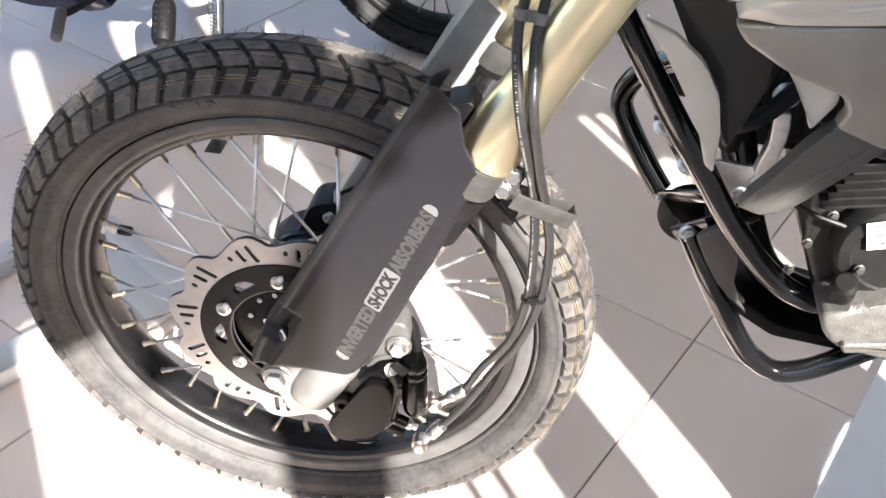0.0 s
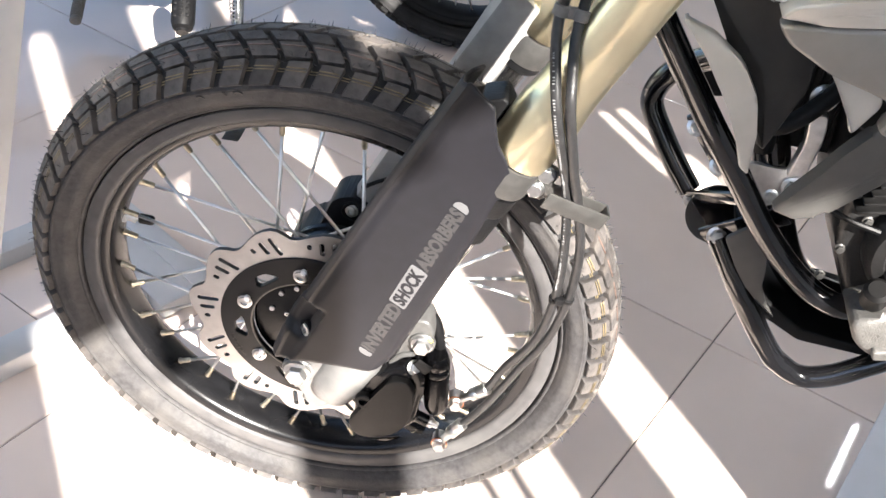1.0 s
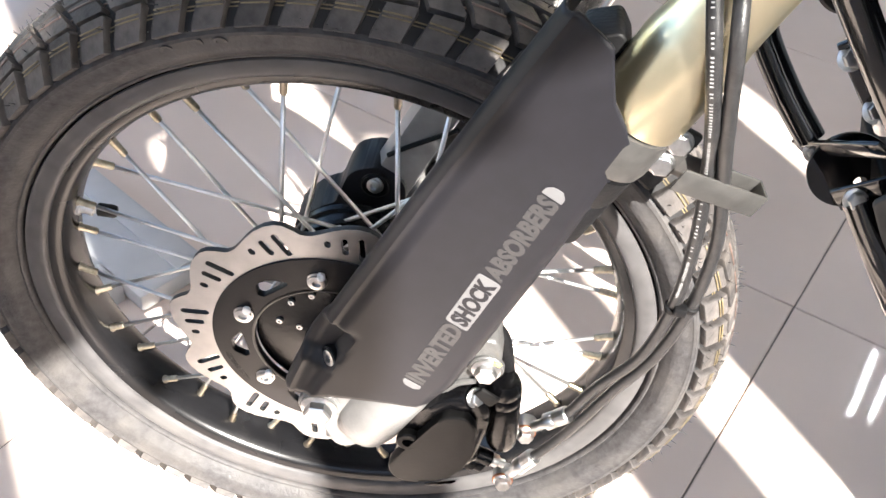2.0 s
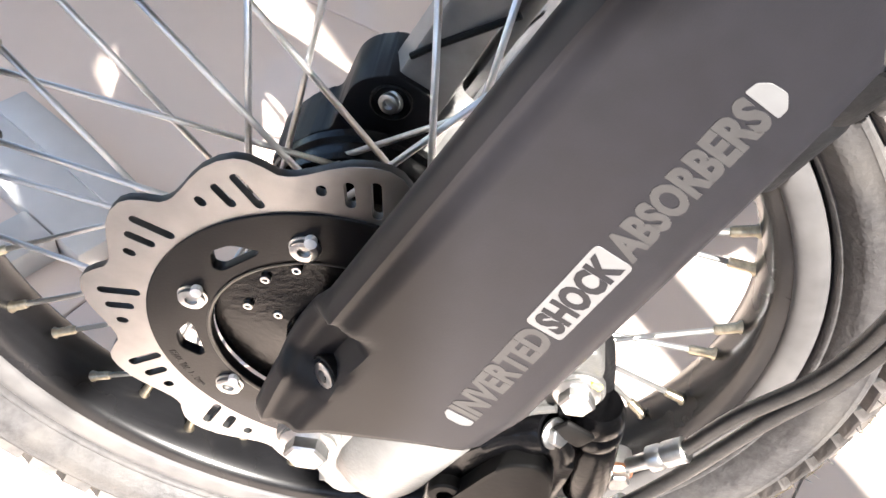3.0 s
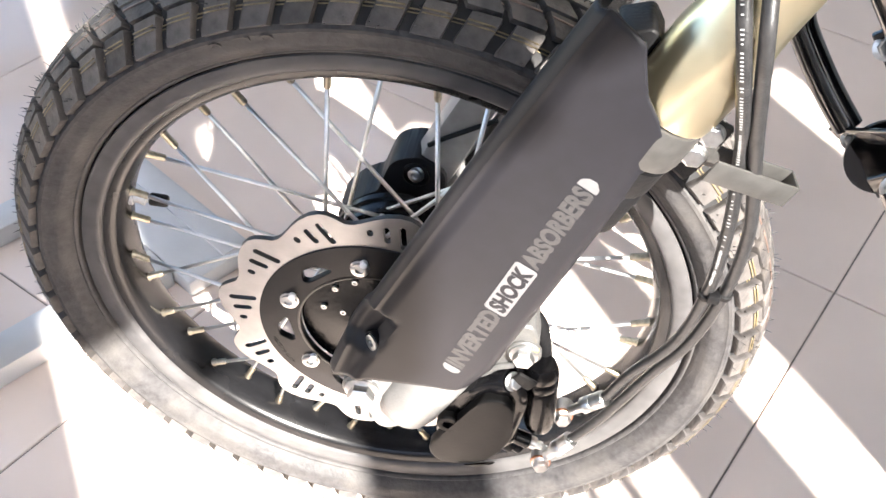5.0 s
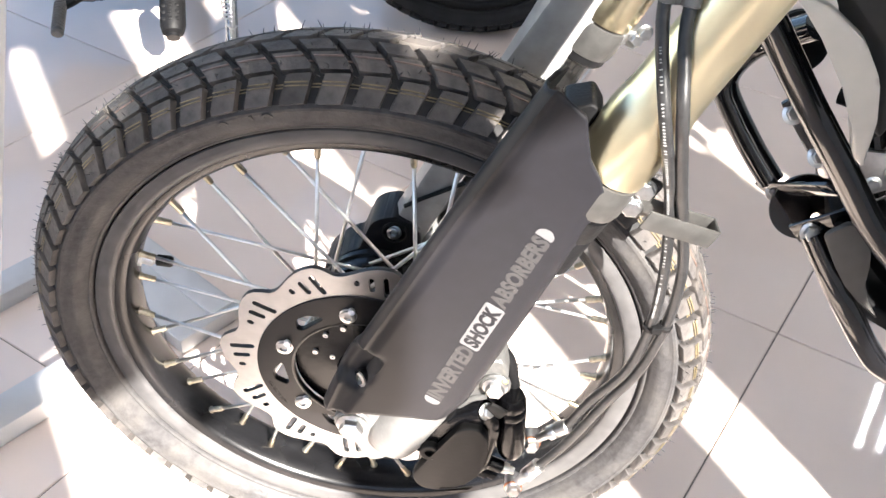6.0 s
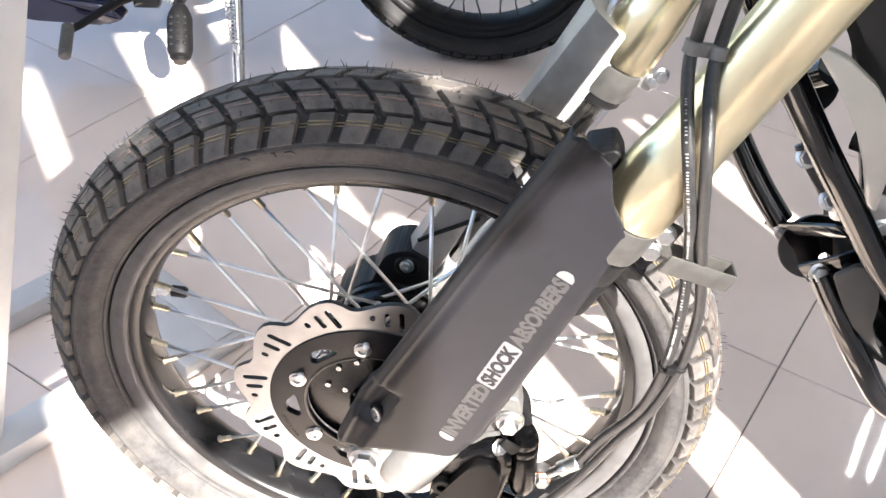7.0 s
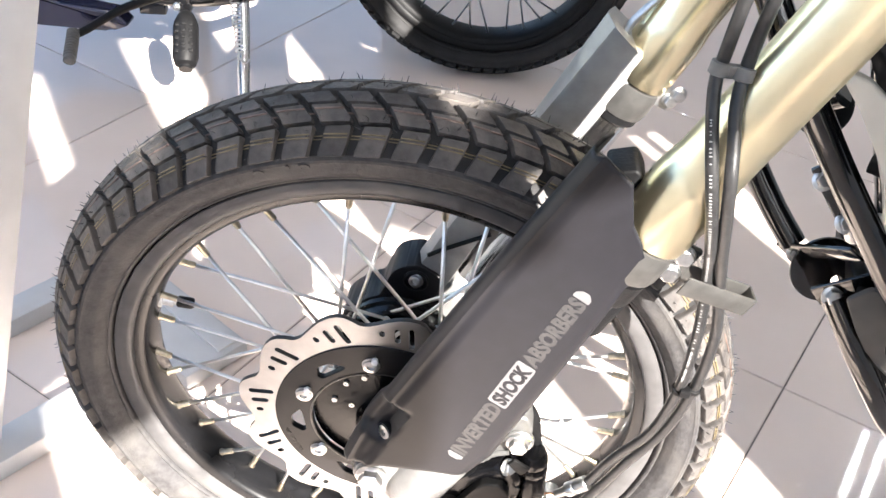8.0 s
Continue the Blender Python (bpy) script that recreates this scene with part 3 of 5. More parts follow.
for a, r in ((131, 0.0535), (160, 0.0490), (158, 0.0325), (110, 0.054), (232, 0.050), (300, 0.041)):
    part("rivet", hex_bolt(0.0027, 0.0024, 0, True), M_ZINC, hub, "small bright pin", at=frame_at((r * math.cos(radians(a)), -0.0472, r * math.sin(radians(a))), (0, -1, 0)))

for k in range(36):
    th = radians(129.3 + 10 * k)
    side, turn = [(1, 1), (-1, 1), (1, -1), (-1, -1)][k % 4]
    hub_r, hub_y = 0.0555, side * (0.0285 if side > 0 else 0.0260)
    ha = th + turn * radians(50)
    out = 0.0035 * (1 if (k // 4) % 2 else -1)
    p_rim = Vector((0.2262 * math.cos(th), side * 0.0045, 0.2262 * math.sin(th)))
    p_hub = Vector((hub_r * math.cos(ha), hub_y + turn * 0.0032, hub_r * math.sin(ha)))
    d = (p_hub - p_rim).normalized()
    spoke = part("spoke", tube([p_rim + d * 0.010, p_hub], 0.0018, 8, 1, None, False), M_SPOKE, bike)
    part("nipple", turned(p_rim - d * 0.002, p_hub, [(0.0042, 0.0), (0.0042, 0.003), (0.0031, 0.0045), (0.0030, 0.0165), (0.0022, 0.0178)], 8), M_NIPPLE, spoke, sharp=50)
    part("spoke_head", turned(p_hub + d * 0.0015, p_hub + Vector((0, side * 0.01, 0)), [(0.0030, -0.001), (0.0034, 0.0008), (0.0022, 0.0024)], 8), M_SPOKE, spoke)

# valve
va = radians(162.2)
valve_dir = Vector((1.0, 0.12, -0.16)).normalized()
v0 = Vector((0.227 * math.cos(va), 0.0, 0.227 * math.sin(va)))
valve = part("valve", turned(v0, v0 + valve_dir, [(0.0075, 0), (0.0075, 0.003), (0.0052, 0.0035), (0.0052, 0.010), (0.0062, 0.010), (0.0062, 0.013), (0.0038, 0.0135), (0.0038, 0.018)], 16), M_ZINC, bike, "tyre valve stem")
part("valve_cap", turned(v0 + valve_dir * 0.016, v0 + valve_dir, [(0.0042, 0), (0.0055, 0.001), (0.0055, 0.013), (0.0042, 0.0155), (0.001, 0.016)], 16), M_BLACKPLASTIC, valve, "black plastic cap")

# --- brake disc
def polar(r, deg):
    return (r * math.cos(radians(deg)), r * math.sin(radians(deg)))


def circle(r, n, cx=0.0, cz=0.0):
    return [(cx + r * math.cos(2 * math.pi * i / n), cz + r * math.sin(2 * math.pi * i / n)) for i in range(n)]


def slot(r, deg, length, width, tilt):
    cx, cz = polar(r, deg)
    t = radians(deg + tilt)
    u, w = Vector((math.cos(t), math.sin(t))), Vector((-math.sin(t), math.cos(t)))
    pts = []
    for s, a0 in ((1, -90), (-1, 90)):
        for i in range(7):
            a = radians(a0 + 30 * i)
            q = Vector((cx, cz)) + u * (s * max(0.0, length / 2 - width / 2)) + u * (math.cos(a) * width / 2) + w * (math.sin(a) * width / 2)
            pts.append((q.x, q.y))
    return pts


WAVE = [(0, 0.1222), (2, 0.1232), (4.5, 0.1282), (7, 0.1326), (9.5, 0.1346), (13, 0.1344), (17, 0.1322), (21, 0.1284), (25, 0.1244), (28, 0.1224)]
rim_line = [polar(r, 30 * k + a + 98.5) for k in range(12) for a, r in WAVE]
holes = [circle(0.0970, 72)]
for k in range(12):
    base = 30 * k + 98.5
    holes += [slot(0.1147, base + 10.3, 0.0238, 0.0056, 14), slot(0.1147, base + 16.5, 0.0165, 0.0054, 9), slot(0.1150, base + 22.9, 0.0072, 0.0052, 0)]
disc_mesh = plate([rim_line] + holes, 0.0048, 0.0003, "brake_disc")
disc = link_mesh("brake_disc", disc_mesh, M_DISC, bike, "wave-shaped brushed steel brake disc with slots", smooth=False, at=Matrix.Translation((0.003, -0.0520, 0)))
disc_mesh.materials.append(M_EDGE)
for f in disc_mesh.polygons:
    if abs(f.normal.y) < 0.5:
        f.material_index = 1
windows = []
for k in range(6):
    a = 127.3 + 60 * k
    windows.append(rounded([polar(0.0778, a - 11.5), polar(0.0750, a - 9), polar(0.0742, a + 9.5), polar(0.0790, a + 11.5), polar(0.0880, a + 5.5), polar(0.0868, a - 3)], 0.004, 4))
carrier_mesh = plate([circle(0.0995, 96), circle(0.0662, 72)] + windows, 0.0062, 0.0006, "carrier")
carrier = link_mesh("disc_carrier", carrier_mesh, M_SATIN, disc, "black satin disc carrier", smooth=False, at=Matrix.Translation((0, -0.0005, 0)))
part("carrier_edge", lathe([(0.0656, -0.0034), (0.0668, -0.0040), (0.0676, -0.0038), (0.0662, -0.0030)], 72, closed=True), M_PLATE, carrier, "thin bare metal inner edge")
for k in range(6):
    a = 98.6 + 60 * k
    x, z = polar(0.0775, a)
    part("disc_bolt", hex_bolt(0.0070, 0.0036, 1.14, True), M_ZINC, disc, "zinc button-head bolt", at=frame_at((x, -0.0036, z), (0, -1, 0)))
    part("paint_mark", turned((x + 0.0035, -0.0070, z + 0.0072), (x + 0.0045, -0.02, z + 0.0095), [(0.0031, -0.0030), (0.0031, 0.0006), (0.0015, 0.0012)], 10), M_PAINTMARK, disc, "white paint check mark")
bm = bmesh.new()
text = "MIN.TH.3.5mm"
for i, ch in enumerate(text):
    me = lettering(ch, 0.0044, 0.0003, 0.72)
    a = radians(195.5 + i * 1.75)
    me.transform(Matrix.Translation((0.0932 * math.cos(a), -0.0037, 0.0932 * math.sin(a))) @ Matrix.Rotation(-a - math.pi / 2, 4, "Y"))
    bm.from_mesh(me)
    bpy.data.meshes.remove(me)
part("engraved_text", bm, M_DECAL_GREY, disc, "engraved wear limit text", smooth=False)

# --- fork: axis x = 0.046 + 0.475 z on both sides
FY = 0.104


def on_fork(z, side, dx=0.0, dy=0.0):
    return Vector((0.046 + 0.475 * z + dx, side * FY + dy, z))


FD = Vector((0.429, 0.0, 0.903)).normalized()
FC = Vector((0.903, 0.0, -0.429))
for side in (-1, 1):
    leg = part("fork_leg", turned(on_fork(-0.055, side), on_fork(1, side), [(0.010, 0.03), (0.0205, 0.034), (0.0235, 0.044), (0.0235, 0.080), (0.0225, 0.090), (0.0205, 0.094), (0.0205, 0.47)], 40), M_CHROME, bike, "chromed fork slider")
    foot = part("fork_foot", turned(on_fork(-0.030, side), on_fork(1, side), [(0.008, 0.0), (0.018, 0.002), (0.0240, 0.008), (0.0262, 0.020), (0.0272, 0.070), (0.0250, 0.078)], 40), M_CAST, leg, "silver cast fork foot")
    part("axle_clamp", prism(rounded([(-0.012, 0.022), (-0.0105, 0.002), (-0.0062, -0.0125), (0.0035, -0.029), (0.0100, -0.0475), (0.0200, -0.0520), (0.0310, -0.0470), (0.0410, -0.0340), (0.0610, 0.0140), (0.0760, 0.0320), (0.0700, 0.0600), (0.0040, 0.0600)], 0.009), side * 0.082, side * 0.1145, 0.006), M_CAST, leg, "silver cast axle clamp")
    part("axle_boss", turned((0.0030, side * 0.096, 0.0050), (0.0030, side * 1.0, 0.0050), [(0.0165, 0), (0.0165, 0.0195), (0.0150, 0.0210), (0.0, 0.0212)], 32), M_CAST, leg, "silver cast axle boss")
    bolt(leg, (0.0030, side * 0.1172, 0.0050), (0, side, 0), 0.0108, 0.010, 1.3, name="axle_bolt", label="zinc hexagon axle bolt")
    z0 = 0.296
    L = 0.66
    part("fork_tube", turned(on_fork(z0, side), on_fork(2, side), [(0.0215, 0.0), (0.0262, 0.002), (0.0272, 0.010), (0.0272, 0.046), (0.0262, 0.054), (0.0246, 0.066), (0.0242, 0.080), (0.0242, 0.105), (0.0246, 0.30), (0.0246, L)], 48), M_GOLD, bike, "gold anodised upper fork tube")
    part("fork_clamp", turned(on_fork(z0 - 0.028, side), on_fork(2, side), [(0.0225, 0.0), (0.0255, 0.0015), (0.0265, 0.006), (0.0265, 0.024), (0.0255, 0.030), (0.0235, 0.031)], 40), M_PLATE, bike, "grey clamp ring at the end of the fork tube")
    seal = 0.082 if side < 0 else 0.036
    part("dust_seal", turned(on_fork(z0 - seal, side), on_fork(2, side), [(0.0218, 0.0), (0.0242, 0.003), (0.0242, 0.4 * seal), (0.0232, 0.43 * seal), (0.0245, 0.47 * seal), (0.0245, seal * 0.7)], 32), M_BLACKPLASTIC, bike, "black fork dust seal")

part("inner_bracket", prism(rounded([(0.152, 0.336), (0.172, 0.342), (0.180, 0.328), (0.172, 0.312), (0.156, 0.316)], 0.004), -0.100, -0.070, 0.002), M_BLACKPLASTIC, bike, "black bracket behind the guard")

# far side: a bolted lug on the clamp, catching the sun
for side in (1,):
    c = on_fork(0.283, side, 0.030, -0.004)
    part("clamp_lug", box((0.016, 0.022, 0.016), Matrix.Translation(c) @ Matrix.Rotation(radians(24), 4, "Y"), 0.003), M_ALU, bike, "bolted lug of the clamp")
    bolt(bike, c + Vector((0.004, -0.011, 0.002)), (0.2, -1, 0.1), 0.0055, 0.006, 1.3, name="clamp_bolt")
    bolt(bike, c + Vector((0.010, -0.011, 0.008)), (0.2, -1, 0.1), 0.0055, 0.006, 1.3, name="clamp_bolt")

# --- fork guards
RK = radians(26.0)
GS, GV = Vector((math.sin(RK), 0, math.cos(RK))), Vector((math.cos(RK), 0, -math.sin(RK)))
V_FRONT = [(0.0, -0.0270), (0.024, -0.0335), (0.05, -0.0368), (0.083, -0.0395), (0.11, -0.0388), (0.27, -0.0385), (0.40, -0.0355)]
V_REAR = [(0.05, 0.0620), (0.085, 0.0630), (0.10, 0.0655), (0.22, 0.0555), (0.29, 0.0495), (0.33, 0.0445), (0.40, 0.0380)]
S_BOT = [(0.0, 0.0200), (0.06, 0.0175), (0.15, 0.0250), (0.32, 0.0395), (0.50, 0.0485), (0.71, 0.0595), (0.85, 0.0655), (0.92, 0.0705), (0.965, 0.0785), (1.0, 0.0920)]
S_TOP = [(0.0, 0.390), (0.06, 0.394), (0.25, 0.391), (0.40, 0.388), (0.52, 0.376), (0.66, 0.362), (0.84, 0.352), (0.95, 0.342), (1.0, 0.322)]
SECTION = [(0.012, -0.090), (0.004, -0.104), (0.0, -0.113), (-0.001, -0.1195), (0.0005, -0.1250), (0.0040, -0.1288), (0.0062, -0.1280), (0.0085, -0.1278), (0.0105, -0.1292), (0.014, -0.1305)]


def smooth_step(t):
    t = min(1.0, max(0.0, t))
    return t * t * (3 - 2 * t)


def guard_rows(side):
    """Columns from the front edge to the rear edge, each from the foot to the top."""
    cols = [("front", dv, y) for dv, y in SECTION] + [("face", t, -0.1305) for t in np.linspace(0.0, 1.0, 30)[1:-1]]
    cols += [("rear", -0.0100, -0.1305), ("rear", -0.0050, -0.1292), ("rear", -0.0012, -0.1250), ("rear", 0.0, -0.1190)]
    rows = []
    for kind, a, y0 in cols:
        row = []
        uu = {"front": max(0.0, a) / 0.09, "face": 0.155 + 0.735 * a, "rear": 1.0 + a / 0.09}[kind]
        for n in range(111):
            g = n / 110
            s = lerp_table(S_BOT, uu) * (1 - g) + lerp_table(S_TOP, uu) * g
            vf, vr = lerp_table(V_FRONT, s), lerp_table(V_REAR, s)
            v = {"front": vf + a, "face": vf + 0.014 + (vr - 0.010 - vf - 0.014) * a, "rear": vr + a}[kind]
            dish = 0.0150 * smooth_step((0.114 - s) / 0.016) * smooth_step((-0.0135 - v) / 0.0065)
            keep = 1.0 - 0.62 * smooth_step((0.071 - s) / 0.012)
            y = y0 + dish * keep * min(1.0, max(0.0, (-0.100 - y0) / 0.030))
            p = GS * s + GV * v
            row.append((p.x, y if side < 0 else -y, p.z))
        rows.append(row)
    return rows


near_guard = part("fork_guard", loft(guard_rows(-1)), M_GUARD, bike, "matte black plastic fork guard with printed lettering", sharp=50)
thicken(near_guard, 0.003)
part("screw_seat", turned((0.0186, -0.1165, 0.0705), (-0.60, -0.76, 0.20), [(0.0, 0.0), (0.0082, 0.0), (0.0088, 0.0075), (0.0080, 0.0080), (0.0074, 0.0040), (0.0, 0.0038)], 28), M_BLACKPLASTIC, near_guard, "black recessed screw seat")
bolt(near_guard, (0.0160, -0.1200, 0.0712), (-0.62, -0.65, 0.13), 0.0064, 0.0046, 1.15, True, name="guard_screw", label="zinc button-head screw")



# the far guard: a folded black cover, coloured grey for its sheen, over a black foot
def far_guard():
    front = [(0.060, -0.022), (0.145, -0.0215), (0.27, -0.0150), (0.384, -0.0165)]
    ridge = [(0.060, -0.020), (0.145, -0.0200), (0.287, -0.0150), (0.384, -0.0115)]
    rear = [(0.060, 0.0160), (0.153, 0.0120), (0.290, 0.0270), (0.384, 0.0305)]
    rings = []
    for s in np.linspace(0.045, 0.384, 22):
        f, r, b = lerp_table(front, s), lerp_table(ridge, s), lerp_table(rear, s)
        section = [(b, 0.0960), (b, 0.0840), (b - 0.0015, 0.0818), (b * 0.66 + r * 0.34, 0.0802), (b * 0.33 + r * 0.67, 0.0794), (r + 0.0030, 0.0796), (r + 0.0004, 0.0808), (f - 0.0012, 0.0980), (f, 0.1040), (f + 0.006, 0.1180), (b, 0.1250)]
        ring = []
        for v, y in section:
            lift = s - 0.30 * max(0.0, v - r) * smooth_step((s - 0.30) / 0.08)
            p = GS * lift + GV * v
            ring.append((p.x, y, p.z))
        rings.append(ring)
    return loft(rings, None, True)


guard = part("fork_guard", far_guard(), M_FAR_GUARD, bike, "far fork guard, folded black cover greyed for its sheen", sharp=25)
foot_line = [(-0.030, -0.057), (-0.005, -0.052), (0.014, -0.043), (0.022, -0.036), (0.046, -0.0385), (0.058, -0.0395), (0.067, -0.0360), (0.074, -0.0290), (0.080, -0.0210), (0.078, 0.0060), (0.052, 0.0185), (-0.020, 0.0200)]
part("guard_foot", prism(rounded([((GS * a + GV * b).x, (GS * a + GV * b).z) for a, b in foot_line], 0.011, 4), 0.0755, 0.118, 0.0012, 2), M_GUARD, guard, "matte black plastic foot of the guard")
part("screw_recess", turned((0.0135, 0.0790, 0.0620), (0.0135, 0.0, 0.0640), [(0.0, 0.0), (0.0118, 0.0), (0.0128, 0.0050), (0.0116, 0.0058), (0.0098, 0.0030), (0.0, 0.0028)], 26), M_BLACKPLASTIC, guard, "recessed screw seat")
bolt(guard, (0.0135, 0.0755, 0.0622), (-0.35, -1, 0.15), 0.0064, 0.0050, 1.2, True, name="guard_screw", label="zinc button-head screw")
# thin dark strand modelled where a shadow line crosses the guard
part("shadow_line", tube([GS * a + GV * b + Vector((0, 0.0785, 0)) for a, b in ((0.094, -0.020), (0.108, -0.012), (0.126, 0.000), (0.150, 0.016))], 0.0022, 8, 6), M_BLACKPLASTIC, guard, "thin black strand in place of a shadow line")
top = GS * 0.378 + GV * 0.004
part("guard_stay", tube([top + Vector((-0.002, 0.094, -0.010)), top + Vector((0.004, 0.098, 0.010)), top + Vector((0.030, 0.104, 0.040))], 0.0032, 10, 5), M_ZINC, guard, "bent steel stay")

# lettering on the near guard, along its rear edge
CHIP_A, CHIP_B = (0.0728, 0.0632), (0.1479, 0.2516)
LDIR = Vector((CHIP_B[0] - CHIP_A[0], 0, CHIP_B[1] - CHIP_A[1]))
LLEN = LDIR.length
LDIR.normalize()
LUP = Vector((-LDIR.z, 0, LDIR.x))
LET = Matrix(((LDIR.x, 0, LUP.x, CHIP_A[0]), (0, 1, 0, -0.1306), (LDIR.z, 0, LUP.z, CHIP_A[1]), (0, 0, 0, 1)))


def fit_word(word, lo, hi, height, mat, name, label, lift=0.0, bold=0.00075):
    me = lettering(word, height, 0.0002, 1.0, bold)
    xs = [v.co.x for v in me.vertices]
    zs = [v.co.z for v in me.vertices]
    w, h = max(xs) - min(xs), max(zs) - min(zs)
    me.transform(Matrix(((1, 0, 0.20, 0), (0, 1, 0, 0), (0, 0, 1, 0), (0, 0, 0, 1))) @ Matrix.Translation((lo, -lift, 0)) @ Matrix.Diagonal(((hi - lo) / w, 1, height / h, 1)) @ Matrix.Translation((-min(xs), 0, -(max(zs) + min(zs)) / 2)))
    return link_mesh(name, me, mat, near_guard, label, smooth=False, at=LET)


HT = 0.0148
fit_word("INVERTED", 0.0058, 0.0742, HT, M_DECAL_GREY, "decal_word", "printed grey word", bold=0.0010)
fit_word("SHOCK", 0.0776, 0.1226, HT * 0.92, M_GUARD, "decal_word", "black word on the white field", lift=0.0003, bold=0.0009)
fit_word("ABSORBERS", 0.1262, 0.2008, HT, M_DECAL_GREY, "decal_word", "printed grey word", bold=0.0010)


def slanted(points):
    return [(x + 0.20 * z, z) for x, z in points]


link_mesh("decal_field", plate([rounded(slanted([(0.0750, -0.0086), (0.1250, -0.0086), (0.1250, 0.0086), (0.0750, 0.0086)]), 0.0026)], 0.0003, 0.0001, "decal_field"), M_DECAL_WHITE, near_guard, "white rounded decal field", smooth=False, at=LET)
link_mesh("decal_chip", plate([rounded(slanted([(-0.0018, -0.0030), (0.0006, -0.0068), (0.0042, -0.0070), (0.0042, 0.0070), (0.0010, 0.0068), (-0.0018, 0.0040)]), 0.001)], 0.0003, 0.0001, "decal_chip"), M_DECAL_WHITE, near_guard, "white decal end mark", smooth=False, at=LET)
link_mesh("decal_chip", plate([rounded(slanted([(0.2018, -0.0072), (0.2058, -0.0072), (0.2096, -0.0035), (0.2090, 0.0025), (0.2062, 0.0062), (0.2018, 0.0070)]), 0.001)], 0.0003, 0.0001, "decal_chip"), M_DECAL_WHITE, near_guard, "white decal end mark", smooth=False, at=LET)

# --- brake caliper on its silver bracket
caliper = part("brake_caliper", prism(rounded([(0.064, 0.000), (0.060, -0.052), (0.075, -0.070), (0.105, -0.064), (0.124, -0.044), (0.130, 0.010), (0.132, 0.022), (0.123, 0.041), (0.099, 0.037), (0.080, 0.018)], 0.008), -0.119, -0.074, 0.006), M_BLACKCAST, bike, "gloss black floating brake caliper")
part("caliper_bridge", prism(rounded([(0.070, -0.010), (0.068, -0.080), (0.112, -0.090), (0.128, -0.050), (0.122, 0.000), (0.094, 0.010)], 0.012), -0.074, -0.034, 0.006), M_BLACKCAST, caliper)
part("piston_cap", prism(rounded([(0.0555, -0.0480), (0.0712, -0.0207), (0.0905, 0.0140), (0.0985, 0.0255), (0.1140, 0.0275), (0.1222, 0.0140), (0.1225, -0.0110), (0.1185, -0.0330), (0.1107, -0.0480), (0.0980, -0.0600), (0.0838, -0.0665), (0.0640, -0.0660)], 0.009, 6), -0.1275, -0.117, 0.0018), M_DARKGREY, caliper, "flat dark grey end cap")
part("cap_scratch", tube([(0.082, -0.1277, -0.063), (0.096, -0.1277, -0.060), (0.112, -0.1277, -0.054)], 0.0004, 6, 4), M_PLATE, caliper, "bright scratch on the cap")
part("cap_notch", prism(rounded([(0.086, -0.066), (0.108, -0.060), (0.112, -0.055), (0.098, -0.066)], 0.002), -0.1280, -0.1270, 0.0002), M_BLACKCAST, caliper)
part("slide_pin_housing", turned((0.1430, -0.101, -0.034), (0.1385, -0.099, 0.045), [(0.0100, 0.0), (0.0118, 0.004), (0.0130, 0.012), (0.0130, 0.050), (0.0120, 0.0525), (0.0134, 0.055), (0.0134, 0.060), (0.0120, 0.063), (0.0134, 0.066), (0.0128, 0.072), (0.0105, 0.078)], 28), M_BLACKCAST, caliper, "black slide pin housing")
part("bleed_boss", turned((0.112, -0.110, -0.034), (0.143, -0.111, -0.047), [(0.0085, 0.0), (0.0085, 0.012), (0.0066, 0.014), (0.0066, 0.026), (0.0050, 0.027)], 18), M_BLACKCAST, caliper)
part("bleed_nipple", turned((0.136, -0.111, -0.044), (0.150, -0.111, -0.050), [(0.0045, 0.0), (0.0055, 0.001), (0.0055, 0.006), (0.0036, 0.007), (0.0036, 0.012)], 12), M_ZINC, caliper, "zinc bleed nipple")
part("lower_boss", turned((0.108, -0.098, -0.060), (0.140, -0.094, -0.082), [(0.0095, 0.0), (0.0095, 0.018), (0.0075, 0.020), (0.0075, 0.027)], 18), M_BLACKCAST, caliper)
bolt(caliper, (0.0720, -0.119, -0.0140), (0, -1, 0.1), 0.0090, 0.008, 0, True, M_DARKGREY, "cap_plug", "dark rubber plug")
part("pin_boss", turned((0.094, -0.104, 0.020), (0.124, -0.116, 0.040), [(0.0110, 0.0), (0.0110, 0.024), (0.0095, 0.028)], 24), M_BLACKCAST, caliper)
bolt(caliper, (0.1180, -0.1140, 0.0365), (0.6, -0.5, 0.45), 0.0058, 0.006, 1.3, name="pad_pin_bolt")
part("pad_pin_tab", box((0.018, 0.004, 0.012), Matrix.Translation((0.1265, -0.1155, 0.0405)) @ Matrix.Rotation(radians(35), 4, "Y"), 0.002), M_DARKGREY, caliper)
bracket = part("caliper_bracket", prism(rounded([(0.060, 0.012), (0.070, -0.012), (0.084, -0.012), (0.088, 0.012), (0.0945, 0.036), (0.108, 0.047), (0.122, 0.050), (0.1335, 0.058), (0.1345, 0.080), (0.1290, 0.0945), (0.1120, 0.0935), (0.099, 0.078), (0.078, 0.060), (0.060, 0.045)], 0.006), -0.108, -0.080, 0.003), M_BRACKET, bike, "silver cast caliper bracket")
part("slide_pin_boot", tube([(0.106, -0.084, 0.090), (0.122, -0.086, 0.0865), (0.1335, -0.087, 0.074), (0.1400, -0.088, 0.042), (0.1470, -0.088, 0.000)], lambda u: 0.0062 - 0.001 * u, 14, 8), M_BLACKPLASTIC, bracket, "black rubber boot")
